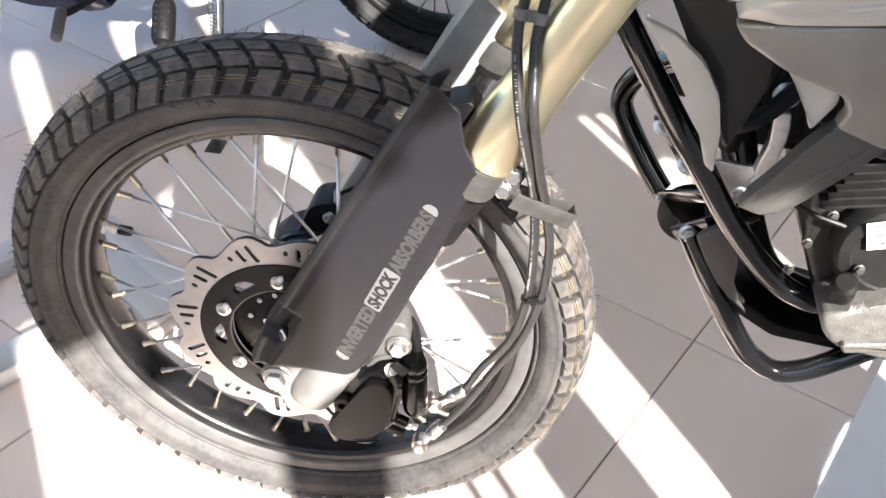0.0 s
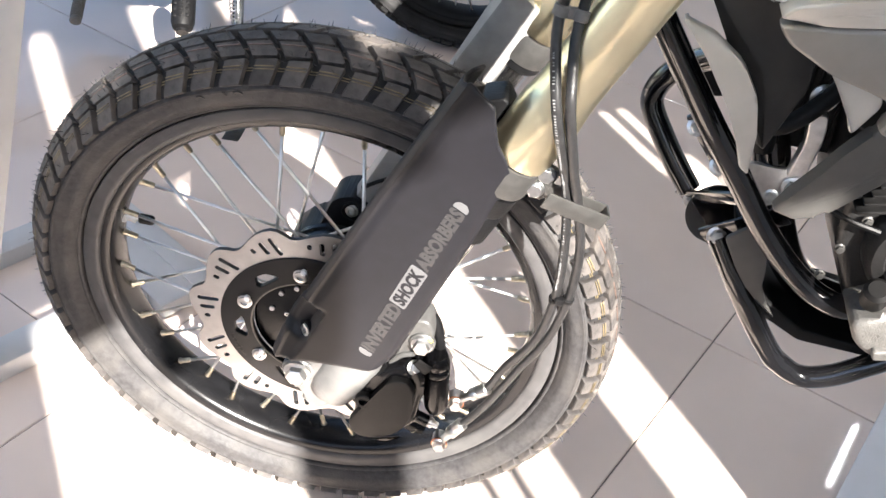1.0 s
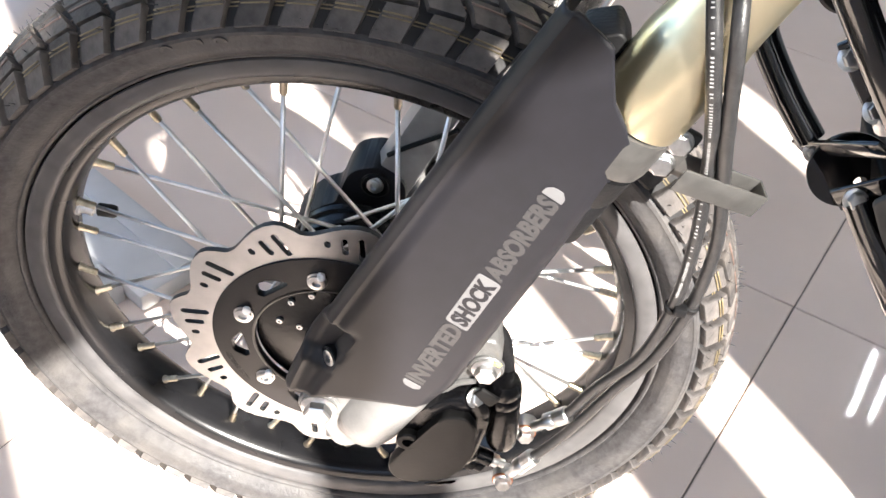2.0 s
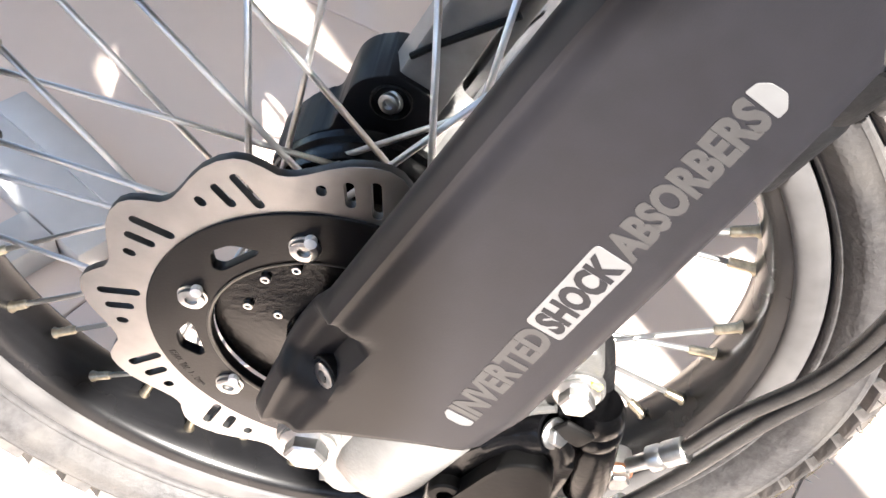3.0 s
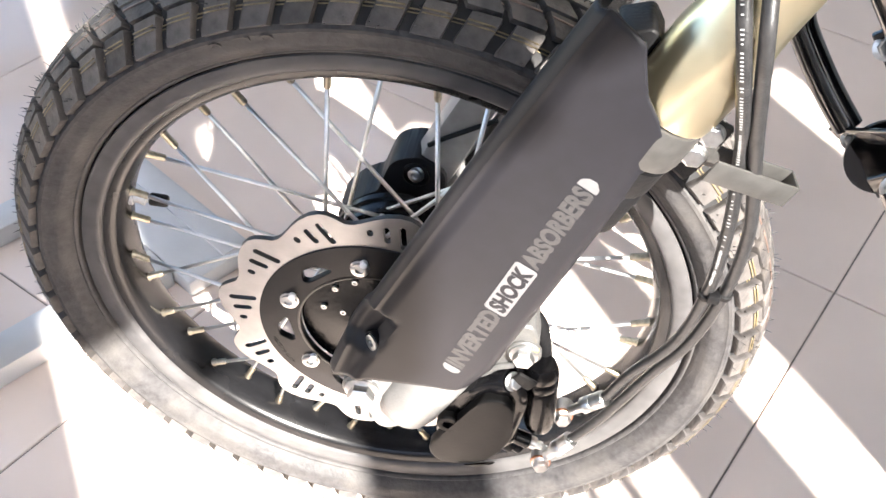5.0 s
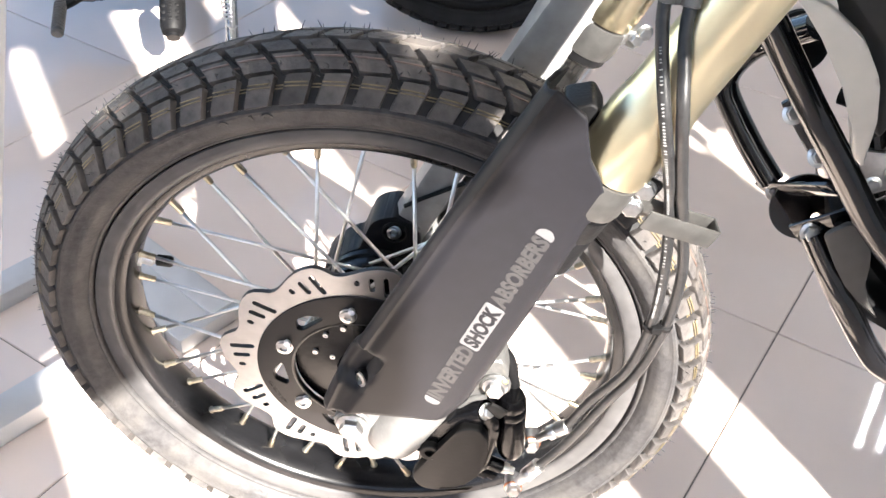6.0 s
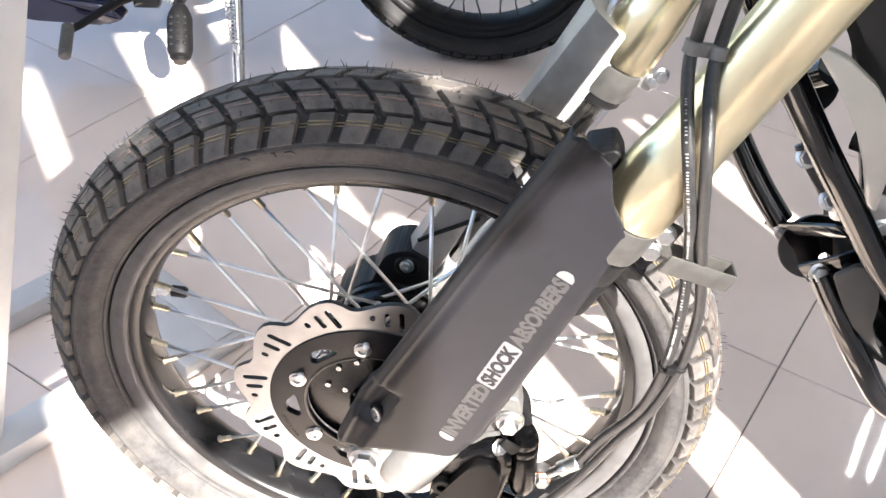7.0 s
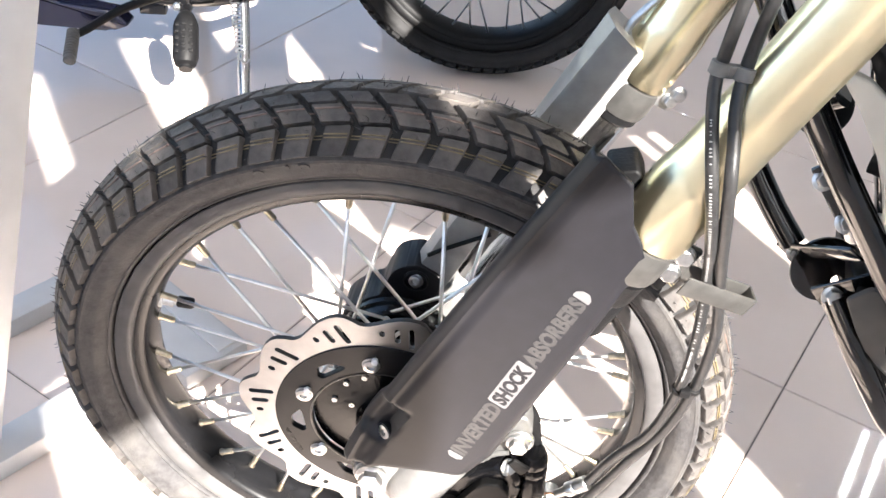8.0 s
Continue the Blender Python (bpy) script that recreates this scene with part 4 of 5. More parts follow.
part("bracket_rib", tube([(0.090, -0.1082, 0.020), (0.102, -0.1082, 0.042), (0.117, -0.1082, 0.050)], 0.0030, 10, 4), M_BRACKET, bracket)
part("bolt_boss", turned((0.1240, -0.106, 0.0660), (0.1240, -1, 0.0660), [(0.0128, 0), (0.0128, 0.0035), (0.0118, 0.0045), (0.0, 0.0045)], 28), M_BRACKET, bracket)
bolt(bracket, (0.1240, -0.1105, 0.0660), (0, -1, 0.05), 0.0082, 0.0080, 1.30, name="bracket_bolt", label="zinc flange bolt")
part("paint_mark", box((0.006, 0.002, 0.004), Matrix.Translation((0.1310, -0.1110, 0.0735)) @ Matrix.Rotation(0.5, 4, "Y"), 0.0008), M_YELLOWMARK, bracket, "yellow paint check mark")
bolt(bracket, (0.0835, -0.1080, -0.0040), (0, -1, 0.05), 0.0078, 0.0075, 1.35, name="bracket_bolt", label="zinc flange bolt")
part("paint_mark", box((0.005, 0.002, 0.004), Matrix.Translation((0.0905, -0.1085, 0.0045)) @ Matrix.Rotation(0.5, 4, "Y"), 0.0008), M_YELLOWMARK, bracket, "yellow paint check mark")

# --- brake hoses
HA = [(0.250, -0.082, 0.640), (0.222, -0.098, 0.545), (0.209, -0.105, 0.480), (0.2037, -0.108, 0.434), (0.2018, -0.112, 0.418), (0.2038, -0.124, 0.397), (0.2118, -0.138, 0.357), (0.2225, -0.130, 0.312), (0.2307, -0.116, 0.273), (0.2376, -0.111, 0.214), (0.239, -0.104, 0.150), (0.230, -0.097, 0.086), (0.206, -0.089, 0.032), (0.190, -0.085, -0.010), (0.176, -0.085, -0.023)]
HB = [(0.270, -0.082, 0.640), (0.240, -0.098, 0.545), (0.225, -0.105, 0.480), (0.2185, -0.108, 0.436), (0.2158, -0.118, 0.410), (0.2179, -0.132, 0.387), (0.2214, -0.140, 0.360), (0.2326, -0.127, 0.301), (0.2414, -0.115, 0.262), (0.2511, -0.108, 0.210), (0.251, -0.102, 0.150), (0.240, -0.096, 0.086), (0.218, -0.091, 0.032), (0.192, -0.089, -0.030), (0.160, -0.091, -0.082)]
hose_a = part("brake_hose", tube(HA, 0.0042, 14, 10), M_RUBBER, bike, "black rubber brake hose with white print")
hose_b = part("brake_hose", tube(HB, 0.0042, 14, 10), M_RUBBER, bike, "black rubber brake hose")


def hose_print(path, parent, lo, hi):
    """White marks along the hose, too small to read."""
    line = spline(path, 40)
    rp = random.Random(7)
    bm = bmesh.new()
    d = 0.0
    for a, b in zip(line, line[1:]):
        d += (b - a).length
        if d > 0.0016 and lo < a.z < hi:
            d = 0.0
            if rp.random() < 0.15:
                continue
            t = (b - a).normalized()
            out = Vector((-0.35, -0.85, 0.35))
            out = (out - t * out.dot(t)).normalized()
            box((0.0008, 0.0003, rp.uniform(0.0012, 0.0020)), Matrix.Translation(a + out * 0.0042) @ Matrix((t, -out, t.cross(-out))).transposed().to_4x4(), 0.0, bm)
    return part("hose_print", bm, M_PRINT, parent, "small white printed marks", smooth=False)


hose_print(HA, hose_a, 0.16, 0.40)


def clip_ring(parent, path, z, name, mat, label, r=0.0062, width=0.009):
    line = spline(path, 30)
    i = min(range(2, len(line) - 2), key=lambda n: abs(line[n].z - z))
    d = (line[i + 1] - line[i - 1]).normalized()
    return part(name, turned(line[i] - d * width / 2, line[i] + d, [(0.0041, 0), (r, 0.0008), (r, width - 0.0008), (0.0041, width)], 18), mat, parent, label), line[i]


_, c1 = clip_ring(hose_a, HA, 0.4265, "hose_clip", M_CLIP, "grey plastic hose clip")
_, c2 = clip_ring(hose_b, HB, 0.4250, "hose_clip", M_CLIP, "grey plastic hose clip")
part("clip_bridge", box(((c2 - c1).length, 0.005, 0.009), Matrix.Translation((c1 + c2) / 2), 0.0015), M_CLIP, hose_a)
_, c1 = clip_ring(hose_a, HA, 0.146, "cable_tie", M_BLACKPLASTIC, "black cable tie", 0.0056, 0.005)
_, c2 = clip_ring(hose_b, HB, 0.146, "cable_tie", M_BLACKPLASTIC, "black cable tie", 0.0056, 0.005)
part("tie_head", box((0.008, 0.007, 0.007), Matrix.Translation((c1 + c2) / 2 + Vector((-0.002, -0.006, 0.003))), 0.001), M_BLACKPLASTIC, hose_a)
for hose, path in ((hose_a, HA), (hose_b, HB)):
    e = Vector(path[-1])
    d = (e - Vector(path[-2])).normalized()
    part("hose_ferrule", turned(e - d * 0.022, e + d, [(0.0062, 0), (0.0070, 0.001), (0.0070, 0.012), (0.0058, 0.013), (0.0070, 0.015), (0.0070, 0.021), (0.0045, 0.022), (0.0042, 0.036)], 18), M_ZINC, hose, "crimped zinc ferrule")
    part("banjo", turned(e + d * 0.020 + Vector((0, 0.010, 0)), e + d * 0.020 + Vector((0, -1, 0)), [(0.0085, 0), (0.0085, 0.011), (0.0060, 0.012)], 20), M_ZINC, hose, "zinc banjo fitting")
    part("washer", turned(e + d * 0.020 + Vector((0, -0.001, 0)), e + d * 0.020 + Vector((0, -1, 0)), [(0.0088, 0), (0.0088, 0.0018)], 20), M_COPPER, hose, "copper washer")
    bolt(hose, e + d * 0.020 + Vector((0, -0.002, 0)), (0.1, -1, 0.1), 0.0065, 0.008, 1.2, name="banjo_bolt")

# --- hose bracket: two bolts and an open channel
guide = part("hose_bracket", box((0.020, 0.006, 0.034), Matrix.Translation((0.2085, -0.1110, 0.2790)) @ Matrix.Rotation(radians(24), 4, "Y"), 0.002), M_PLATE, bike, "grey zinc-plated hose guide bracket")
bolt(guide, (0.2120, -0.1140, 0.2870), (0, -1, 0.1), 0.0068, 0.005, 1.15, name="bracket_screw")
bolt(guide, (0.2050, -0.1140, 0.2715), (0, -1, 0.1), 0.0068, 0.005, 1.15, name="bracket_screw")
cA, cB = Vector((0.2130, -0.1180, 0.2700)), Vector((0.2640, -0.1080, 0.2480))
cd = (cB - cA).normalized()
cn = Vector((0, -1, 0)) - cd * cd.dot(Vector((0, -1, 0)))
cn.normalize()
cu_ = cd.cross(cn)
CH = Matrix((cd, cn, cu_)).transposed().to_4x4()
CH.translation = (cA + cB) / 2
ln = (cB - cA).length
part("channel_front", box((ln, 0.0018, 0.0165), CH @ Matrix.Translation((0, 0.0065, 0)), 0.0009), M_PLATE, guide)
part("channel_back", box((ln, 0.0018, 0.0165), CH @ Matrix.Translation((0, -0.0075, 0)), 0.0009), M_PLATE, guide)
part("channel_end", box((0.0018, 0.0158, 0.0165), CH @ Matrix.Translation((ln / 2, -0.0005, 0)), 0.0009), M_PLATE, guide)

# --- crash bars, brackets and body of the motorcycle
def bar(points, name="crash_bar", label="gloss black tubular crash bar", r=0.0128):
    return part(name, tube(points, r, 20, 10), M_GLOSS, bike, label)


bar_1 = bar([(0.243, 0.075, 0.435), (0.280, 0.050, 0.372), (0.347, 0.046, 0.272), (0.399, 0.045, 0.200), (0.438, 0.042, 0.146), (0.480, 0.036, 0.103), (0.515, 0.032, 0.080), (0.548, 0.032, 0.074), (0.590, 0.042, 0.088), (0.660, 0.070, 0.110)])
bar_2 = bar([(0.374, 0.155, 0.273), (0.343, 0.180, 0.241), (0.329, 0.185, 0.225), (0.319, 0.187, 0.204), (0.318, 0.185, 0.187), (0.328, 0.178, 0.168), (0.352, 0.162, 0.135), (0.376, 0.148, 0.107)])
bar_3 = bar([(0.406, 0.084, 0.100), (0.446, 0.062, 0.040), (0.489, 0.055, -0.022), (0.510, 0.052, -0.042), (0.535, 0.050, -0.053), (0.566, 0.050, -0.044), (0.600, 0.053, -0.022), (0.660, 0.065, 0.012)])


def strap(a, b, width, thick, parent, mat, name="strap", up=(0, -1, 0)):
    a, b = Vector(a), Vector(b)
    d = (b - a).normalized()
    n = Vector(up) - d * d.dot(Vector(up))
    n.normalize()
    m = Matrix((d, d.cross(n), n)).transposed().to_4x4()
    m.translation = (a + b) / 2
    return part(name, box(((b - a).length, width, thick), m, min(thick, width) * 0.3), mat, parent)


strap((0.370, 0.152, 0.094), (0.412, 0.085, 0.150), 0.020, 0.004, bar_2, M_GLOSS)
bolt(bar_2, (0.3815, 0.143, 0.0985), (0.1, -1, 0.35), 0.0078, 0.007, 1.35, name="bar_bolt", label="zinc flange bolt")
strap((0.392, 0.088, 0.092), (0.462, 0.070, 0.150), 0.024, 0.004, bar_3, M_GLOSS)
bolt(bar_3, (0.4035, 0.080, 0.1020), (0.1, -1, 0.35), 0.0078, 0.007, 1.35, name="bar_bolt", label="zinc flange bolt")
link_mesh("round_plate", plate([circle(0.034, 40, 0, 0), circle(0.006, 14, 0.012, -0.010)], 0.004, 0.0006, "round_plate"), M_GLOSS, bar_3, "gloss black round cover plate", smooth=False, at=Matrix.Translation((0.409, 0.128, 0.094)) @ Matrix.Rotation(radians(-14), 4, "X"))
strap((0.346, 0.062, 0.258), (0.394, 0.062, 0.192), 0.024, 0.005, bar_1, M_GLOSS, "lug_plate")
bolt(bar_1, (0.3480, 0.059, 0.2440), (0.1, -1, 0.55), 0.0072, 0.006, 1.35, name="bar_bolt", label="zinc flange bolt")
bolt(bar_1, (0.3800, 0.059, 0.2040), (0.1, -1, 0.55), 0.0080, 0.006, 1.35, name="bar_bolt", label="zinc flange bolt")
part("lug_nut", turned((0.390, 0.060, 0.194), (0.390, 0.02, 0.194), [(0.0095, 0), (0.0095, 0.006), (0.006, 0.008)], 12), M_ZINC, bar_1)

frame_plate = part("engine_mount", prism(rounded([(0.404, 0.192), (0.440, 0.190), (0.490, 0.186), (0.476, 0.158), (0.440, 0.140), (0.420, 0.150)], 0.006), 0.090, 0.096, 0.001), M_ALU, bike, "bare metal engine mounting plate")
bolt(frame_plate, (0.4625, 0.089, 0.1702), (0, -1, 0.2), 0.0088, 0.008, 1.35, name="mount_bolt")
bolt(frame_plate, (0.4450, 0.089, 0.1560), (0, -1, 0.2), 0.0060, 0.006, 1.35, name="mount_bolt")
down_tube = part("down_tube", tube([(0.300, 0.060, 0.560), (0.375, 0.095, 0.360), (0.432, 0.110, 0.210), (0.462, 0.112, 0.120), (0.520, 0.112, 0.030), (0.640, 0.115, 0.000)], 0.019, 18, 8), M_GLOSS, bike, "gloss black frame down tube")
part("mount_bracket", prism(rounded([(0.446, 0.272), (0.462, 0.275), (0.466, 0.250), (0.462, 0.205), (0.444, 0.200), (0.450, 0.240)], 0.006), 0.060, 0.072, 0.002), M_ALU, bike, "bare metal bracket")
bolt(bike, (0.449, 0.052, 0.297), (0, -1, 0.2), 0.0095, 0.009, 1.35, name="frame_bolt", label="zinc flange bolt")
part("radiator_hose", tube([(0.380, 0.060, 0.265), (0.415, 0.040, 0.268), (0.450, 0.045, 0.300), (0.480, 0.060, 0.345)], 0.0085, 14, 8), M_BLACKPLASTIC, bike, "black rubber hose")
part("radiator_hose", tube([(0.402, 0.080, 0.420), (0.408, 0.070, 0.350), (0.412, 0.075, 0.280), (0.420, 0.085, 0.215)], 0.011, 14, 8), M_BLACKPLASTIC, bike, "black rubber hose")
part("wire_loom", tube([(0.395, 0.035, 0.420), (0.399, 0.032, 0.360), (0.396, 0.040, 0.310), (0.404, 0.05, 0.270)], 0.005, 10, 8), M_BLACKPLASTIC, bike, "black cable loom")
part("horn", lathe([(0.0, -0.012), (0.030, -0.012), (0.040, -0.006), (0.042, 0.002), (0.036, 0.010), (0.0, 0.012)], 40), M_BLACKPLASTIC, bike, "round black horn", at=pose(0.389, 0.234, 0.213, -25, 0, 10) @ Matrix.Scale(0.74, 4))
part("horn_cap", lathe([(0.0, -0.016), (0.012, -0.016), (0.013, -0.011), (0.0, -0.011)], 24), M_CHROME, bike, "bright fitting", at=pose(0.362, -0.025, 0.428, -30, 0, 0))


def panel(outline, y0, y1, mat, name, label, bulge=0.0, bevel=0.003, round_r=0.006, cx=0.0, slope=0.0):
    bm = prism(rounded(outline, round_r), y0, y1, bevel)
    bmesh.ops.triangulate(bm, faces=[f for f in bm.faces if len(f.verts) > 4])
    bmesh.ops.subdivide_edges(bm, edges=[e for e in bm.edges if e.calc_length() > 0.02], cuts=2, use_grid_fill=True)
    xs = [v.co.x for v in bm.verts]
    zs = [v.co.z for v in bm.verts]
    mx, mz = (min(xs) + max(xs)) / 2, (min(zs) + max(zs)) / 2
    for v in bm.verts:
        dx, dz = (v.co.x - mx) / (max(xs) - min(xs)), (v.co.z - mz) / (max(zs) - min(zs))
        v.co.y += bulge * (dx * dx + dz * dz) * 4 + slope * dz
    return part(name, bm, mat, bike, label, sharp=28)


panel([(0.301, 0.384), (0.330, 0.375), (0.358, 0.353), (0.377, 0.323), (0.386, 0.288), (0.391, 0.242), (0.381, 0.250), (0.369, 0.283), (0.355, 0.312), (0.327, 0.354)], -0.016, -0.004, M_BODY_WHITE, "shroud_fin", "pearl white shroud fin", 0.004, 0.003, 0.004)
panel([(0.300, 0.430), (0.410, 0.440), (0.420, 0.330), (0.400, 0.262), (0.392, 0.268), (0.388, 0.300), (0.375, 0.340), (0.345, 0.372)], 0.004, 0.022, M_BODY_DARK, "inner_shroud", "dark plastic inner shroud", 0.0, 0.003)
panel([(0.372, 0.360), (0.394, 0.372), (0.404, 0.345), (0.392, 0.330)], 0.030, 0.060, M_BODY_WHITE, "inner_fin", "pale plastic inner fin")
panel([(0.364, 0.412), (0.376, 0.398), (0.412, 0.382), (0.458, 0.367), (0.467, 0.352), (0.462, 0.336), (0.506, 0.318), (0.560, 0.340), (0.640, 0.420), (0.640, 0.465), (0.470, 0.428)], -0.070, -0.052, M_BODY_GREY, "side_shroud", "grey metallic side shroud", 0.012, 0.004)
panel([(0.363, 0.416), (0.372, 0.432), (0.414, 0.446), (0.500, 0.470), (0.640, 0.500), (0.640, 0.470), (0.470, 0.433), (0.400, 0.419)], -0.076, -0.045, M_BODY_WHITE, "upper_shroud", "pearl grey upper shroud", 0.010, 0.004)
panel([(0.408, 0.2385), (0.420, 0.263), (0.446, 0.312), (0.464, 0.336), (0.470, 0.352), (0.520, 0.345), (0.512, 0.318), (0.476, 0.282), (0.448, 0.246), (0.431, 0.233)], -0.062, -0.046, M_BODY_MID, "shroud_arm", "dark grey plastic shroud arm", 0.006, 0.005)
panel([(0.409, 0.384), (0.456, 0.368), (0.463, 0.354), (0.447, 0.322), (0.438, 0.345)], -0.050, -0.040, M_BODY_WHITE, "shroud_insert", "pale triangular shroud insert", 0.0, 0.002, 0.008)
panel([(0.420, 0.420), (0.640, 0.460), (0.640, 0.300), (0.520, 0.290), (0.455, 0.320), (0.462, 0.360)], -0.030, 0.160, M_BODY_DARK, "inner_body", "dark inner bodywork", 0.0, 0.006)

radiator = part("radiator", prism(rounded([(0.402, 0.350), (0.520, 0.345), (0.520, 0.185), (0.436, 0.190), (0.412, 0.250)], 0.008), 0.135, 0.165, 0.003), M_ENGINE, bike, "black radiator behind the shroud")
for k in range(11):
    part("radiator_fin", box((0.0025, 0.004, 0.125), Matrix.Translation((0.424 + 0.0085 * k, 0.1335, 0.270)), 0.0004), M_BLACKPLASTIC, radiator)

# engine
engine = part("engine", prism(rounded([(0.490, 0.300), (0.640, 0.330), (0.760, 0.240), (0.760, 0.060), (0.620, 0.020), (0.540, 0.070), (0.500, 0.160)], 0.015), 0.030, 0.180, 0.010), M_ENGINE, bike, "black engine with cooling fins")
for k in range(9):
    z = 0.215 + 0.0105 * k
    part("cooling_fin", box((0.130, 0.190, 0.0035), Matrix.Translation((0.565 + 0.004 * k, 0.105, z + 0.005)) @ Matrix.Rotation(radians(-12), 4, "Y"), 0.0012), M_ENGINE, engine)
part("generator_cover", turned((0.585, 0.030, 0.168), (0.583, -1, 0.180), [(0.060, 0), (0.060, 0.016), (0.054, 0.026), (0.044, 0.029), (0.042, 0.026), (0.0, 0.027)], 40), M_ENGINE, engine, "round black engine cover")
part("cover_label", box((0.026, 0.0008, 0.032), Matrix.Translation((0.560, -0.0005, 0.192)) @ Matrix.Rotation(radians(-18), 4, "Y"), 0.0), M_LABEL, engine, "small printed label", smooth=False)
bm = bmesh.new()
for k in range(5):
    box((0.020 - 0.003 * (k % 2), 0.0005, 0.0016), Matrix.Translation((0.560, -0.0012, 0.192)) @ Matrix.Rotation(radians(-18), 4, "Y") @ Matrix.Translation((0, 0, 0.011 - 0.005 * k)), 0.0, bm)
part("label_print", bm, M_INK, engine, "lines of small print", smooth=False)
part("crank_case", prism(rounded([(0.528, 0.098), (0.560, 0.118), (0.640, 0.146), (0.720, 0.140), (0.720, 0.050), (0.640, 0.048), (0.560, 0.058), (0.540, 0.072)], 0.010), -0.022, 0.060, 0.008), M_ENGINE_ALU, engine, "rough grey cast crankcase")
part("case_step", prism(rounded([(0.556, 0.074), (0.640, 0.094), (0.720, 0.094), (0.720, 0.080), (0.640, 0.080), (0.560, 0.062)], 0.004), -0.030, -0.010, 0.003), M_ENGINE_ALU, engine, "pale cast edge")
part("starter_plug", turned((0.545, -0.004, 0.118), (0.538, -0.020, 0.150), [(0.012, 0), (0.013, 0.006), (0.013, 0.026), (0.009, 0.030)], 18), M_DARKGREY, engine)
for x, y, z in ((0.505, 0.022, 0.155), (0.498, 0.024, 0.118), (0.553, -0.002, 0.150), (0.590, -0.004, 0.118), (0.520, 0.024, 0.190), (0.500, 0.024, 0.232)):
    bolt(engine, (x, y, z), (0, -1, 0.1), 0.0041, 0.005, 1.3, mat=M_PLATE, name="engine_bolt")
part("cable", tube([(0.470, 0.020, 0.205), (0.500, 0.014, 0.195), (0.530, 0.012, 0.188)], 0.003, 8, 6), M_BLACKPLASTIC, engine, "black cable")
part("skid_plate", prism(rounded([(0.420, 0.120), (0.436, 0.060), (0.466, 0.020), (0.520, -0.012), (0.600, -0.020), (0.600, -0.008), (0.520, 0.006), (0.476, 0.036), (0.452, 0.070), (0.436, 0.120)], 0.006), 0.062, 0.180, 0.003), M_BLACKPLASTIC, bike, "black bash plate")
part("belly_panel", prism(rounded([(0.407, 0.118), (0.426, 0.136), (0.448, 0.118), (0.456, 0.095), (0.46, 0.064), (0.472, 0.037), (0.485, 0.02), (0.45, 0.049), (0.426, 0.084)], 0.006), 0.056, 0.062, 0.0015), M_BODY_MID, bike, "charcoal plastic belly panel")

# upper body, rear wheel and bars: they stand over the view and shade it
BODY = Matrix.Translation((0.2, 0.0, 0.0)) @ Matrix.Rotation(radians(12), 4, "Z")


def body(name, bm, mat, label):
    bmesh.ops.transform(bm, matrix=BODY, verts=bm.verts)
    return part(name, bm, mat, bike, label)


body("fuel_tank", prism(rounded([(0.34, 0.52), (0.38, 0.62), (0.48, 0.66), (0.62, 0.56), (0.63, 0.48), (0.48, 0.45), (0.38, 0.45)], 0.03), -0.11, 0.11, 0.03), M_BODY_GREY, "grey fuel tank")
body("seat", prism(rounded([(0.52, 0.52), (0.66, 0.56), (1.10, 0.62), (1.24, 0.64), (1.22, 0.57), (0.80, 0.48), (0.56, 0.46)], 0.03), -0.12, 0.12, 0.025), M_BLACKPLASTIC, "black seat")
body("tail", prism(rounded([(0.60, 0.51), (1.20, 0.60), (1.30, 0.63), (1.20, 0.57), (0.90, 0.545), (0.62, 0.50)], 0.03), -0.10, 0.10, 0.02), M_BODY_DARK, "dark tail panel")
body("swing_arm", prism(rounded([(0.60, 0.000), (0.64, 0.030), (1.20, 0.022), (1.20, -0.02), (0.62, -0.03)], 0.01), -0.10, -0.07, 0.006), M_ENGINE, "black swing arm")
rear_tyre = part("rear_tyre", lathe(tyre_profile(1.25), 96), M_TYRE, bike, "black rear tyre", at=BODY @ Matrix.Translation((1.20, 0, 0.0)))
part("rear_rim", lathe(rim_profile, 96, closed=True), M_RIM, bike, "black rear rim", at=BODY @ Matrix.Translation((1.20, 0, 0.0)))
part("handlebar", tube([(0.40, -0.40, 0.76), (0.37, -0.20, 0.78), (0.36, -0.08, 0.72), (0.36, 0.08, 0.72), (0.37, 0.20, 0.78), (0.40, 0.40, 0.76)], 0.012, 12, 6), M_GLOSS, bike, "black handlebar")
part("triple_clamp", box((0.09, 0.25, 0.04), Matrix.Translation((0.315, 0, 0.62)) @ Matrix.Rotation(radians(24), 4, "Y"), 0.008), M_GLOSS, bike, "black fork yoke")
part("side_stand", tube([(0.66, -0.02, -0.02), (0.70, -0.13, -0.17), (0.72, -0.22, -0.322)], 0.011, 12, 6), M_GLOSS, bike, "black side stand")

# --- the second motorcycle behind
bike_2 = thing("motorcycle", Matrix.Translation((0, 0, -0.0098)), "dark blue motorcycle on its side stand with black spoked rear wheel", "motorcycle")
RW = Matrix.Translation((0.005, 1.236, 0.317)) @ Matrix.Rotation(radians(3), 4, "X") @ Matrix.Diagonal((0.962, 1.22, 0.962, 1))
tyre_2 = part("tyre", lathe(tyre_profile(), 120), M_TYRE_DARK, bike_2, "black knobbly rear tyre", at=RW)
for meshes, shift in ((NEAR, 0.5), (FAR, 0.0)):
    tread_band(meshes, shift, tyre_2, M_TYRE_DARK, "knobbly tread")
part("rim", lathe(rim_profile, 120, closed=True), M_BLACKPLASTIC, bike_2, "black rear rim", at=RW)
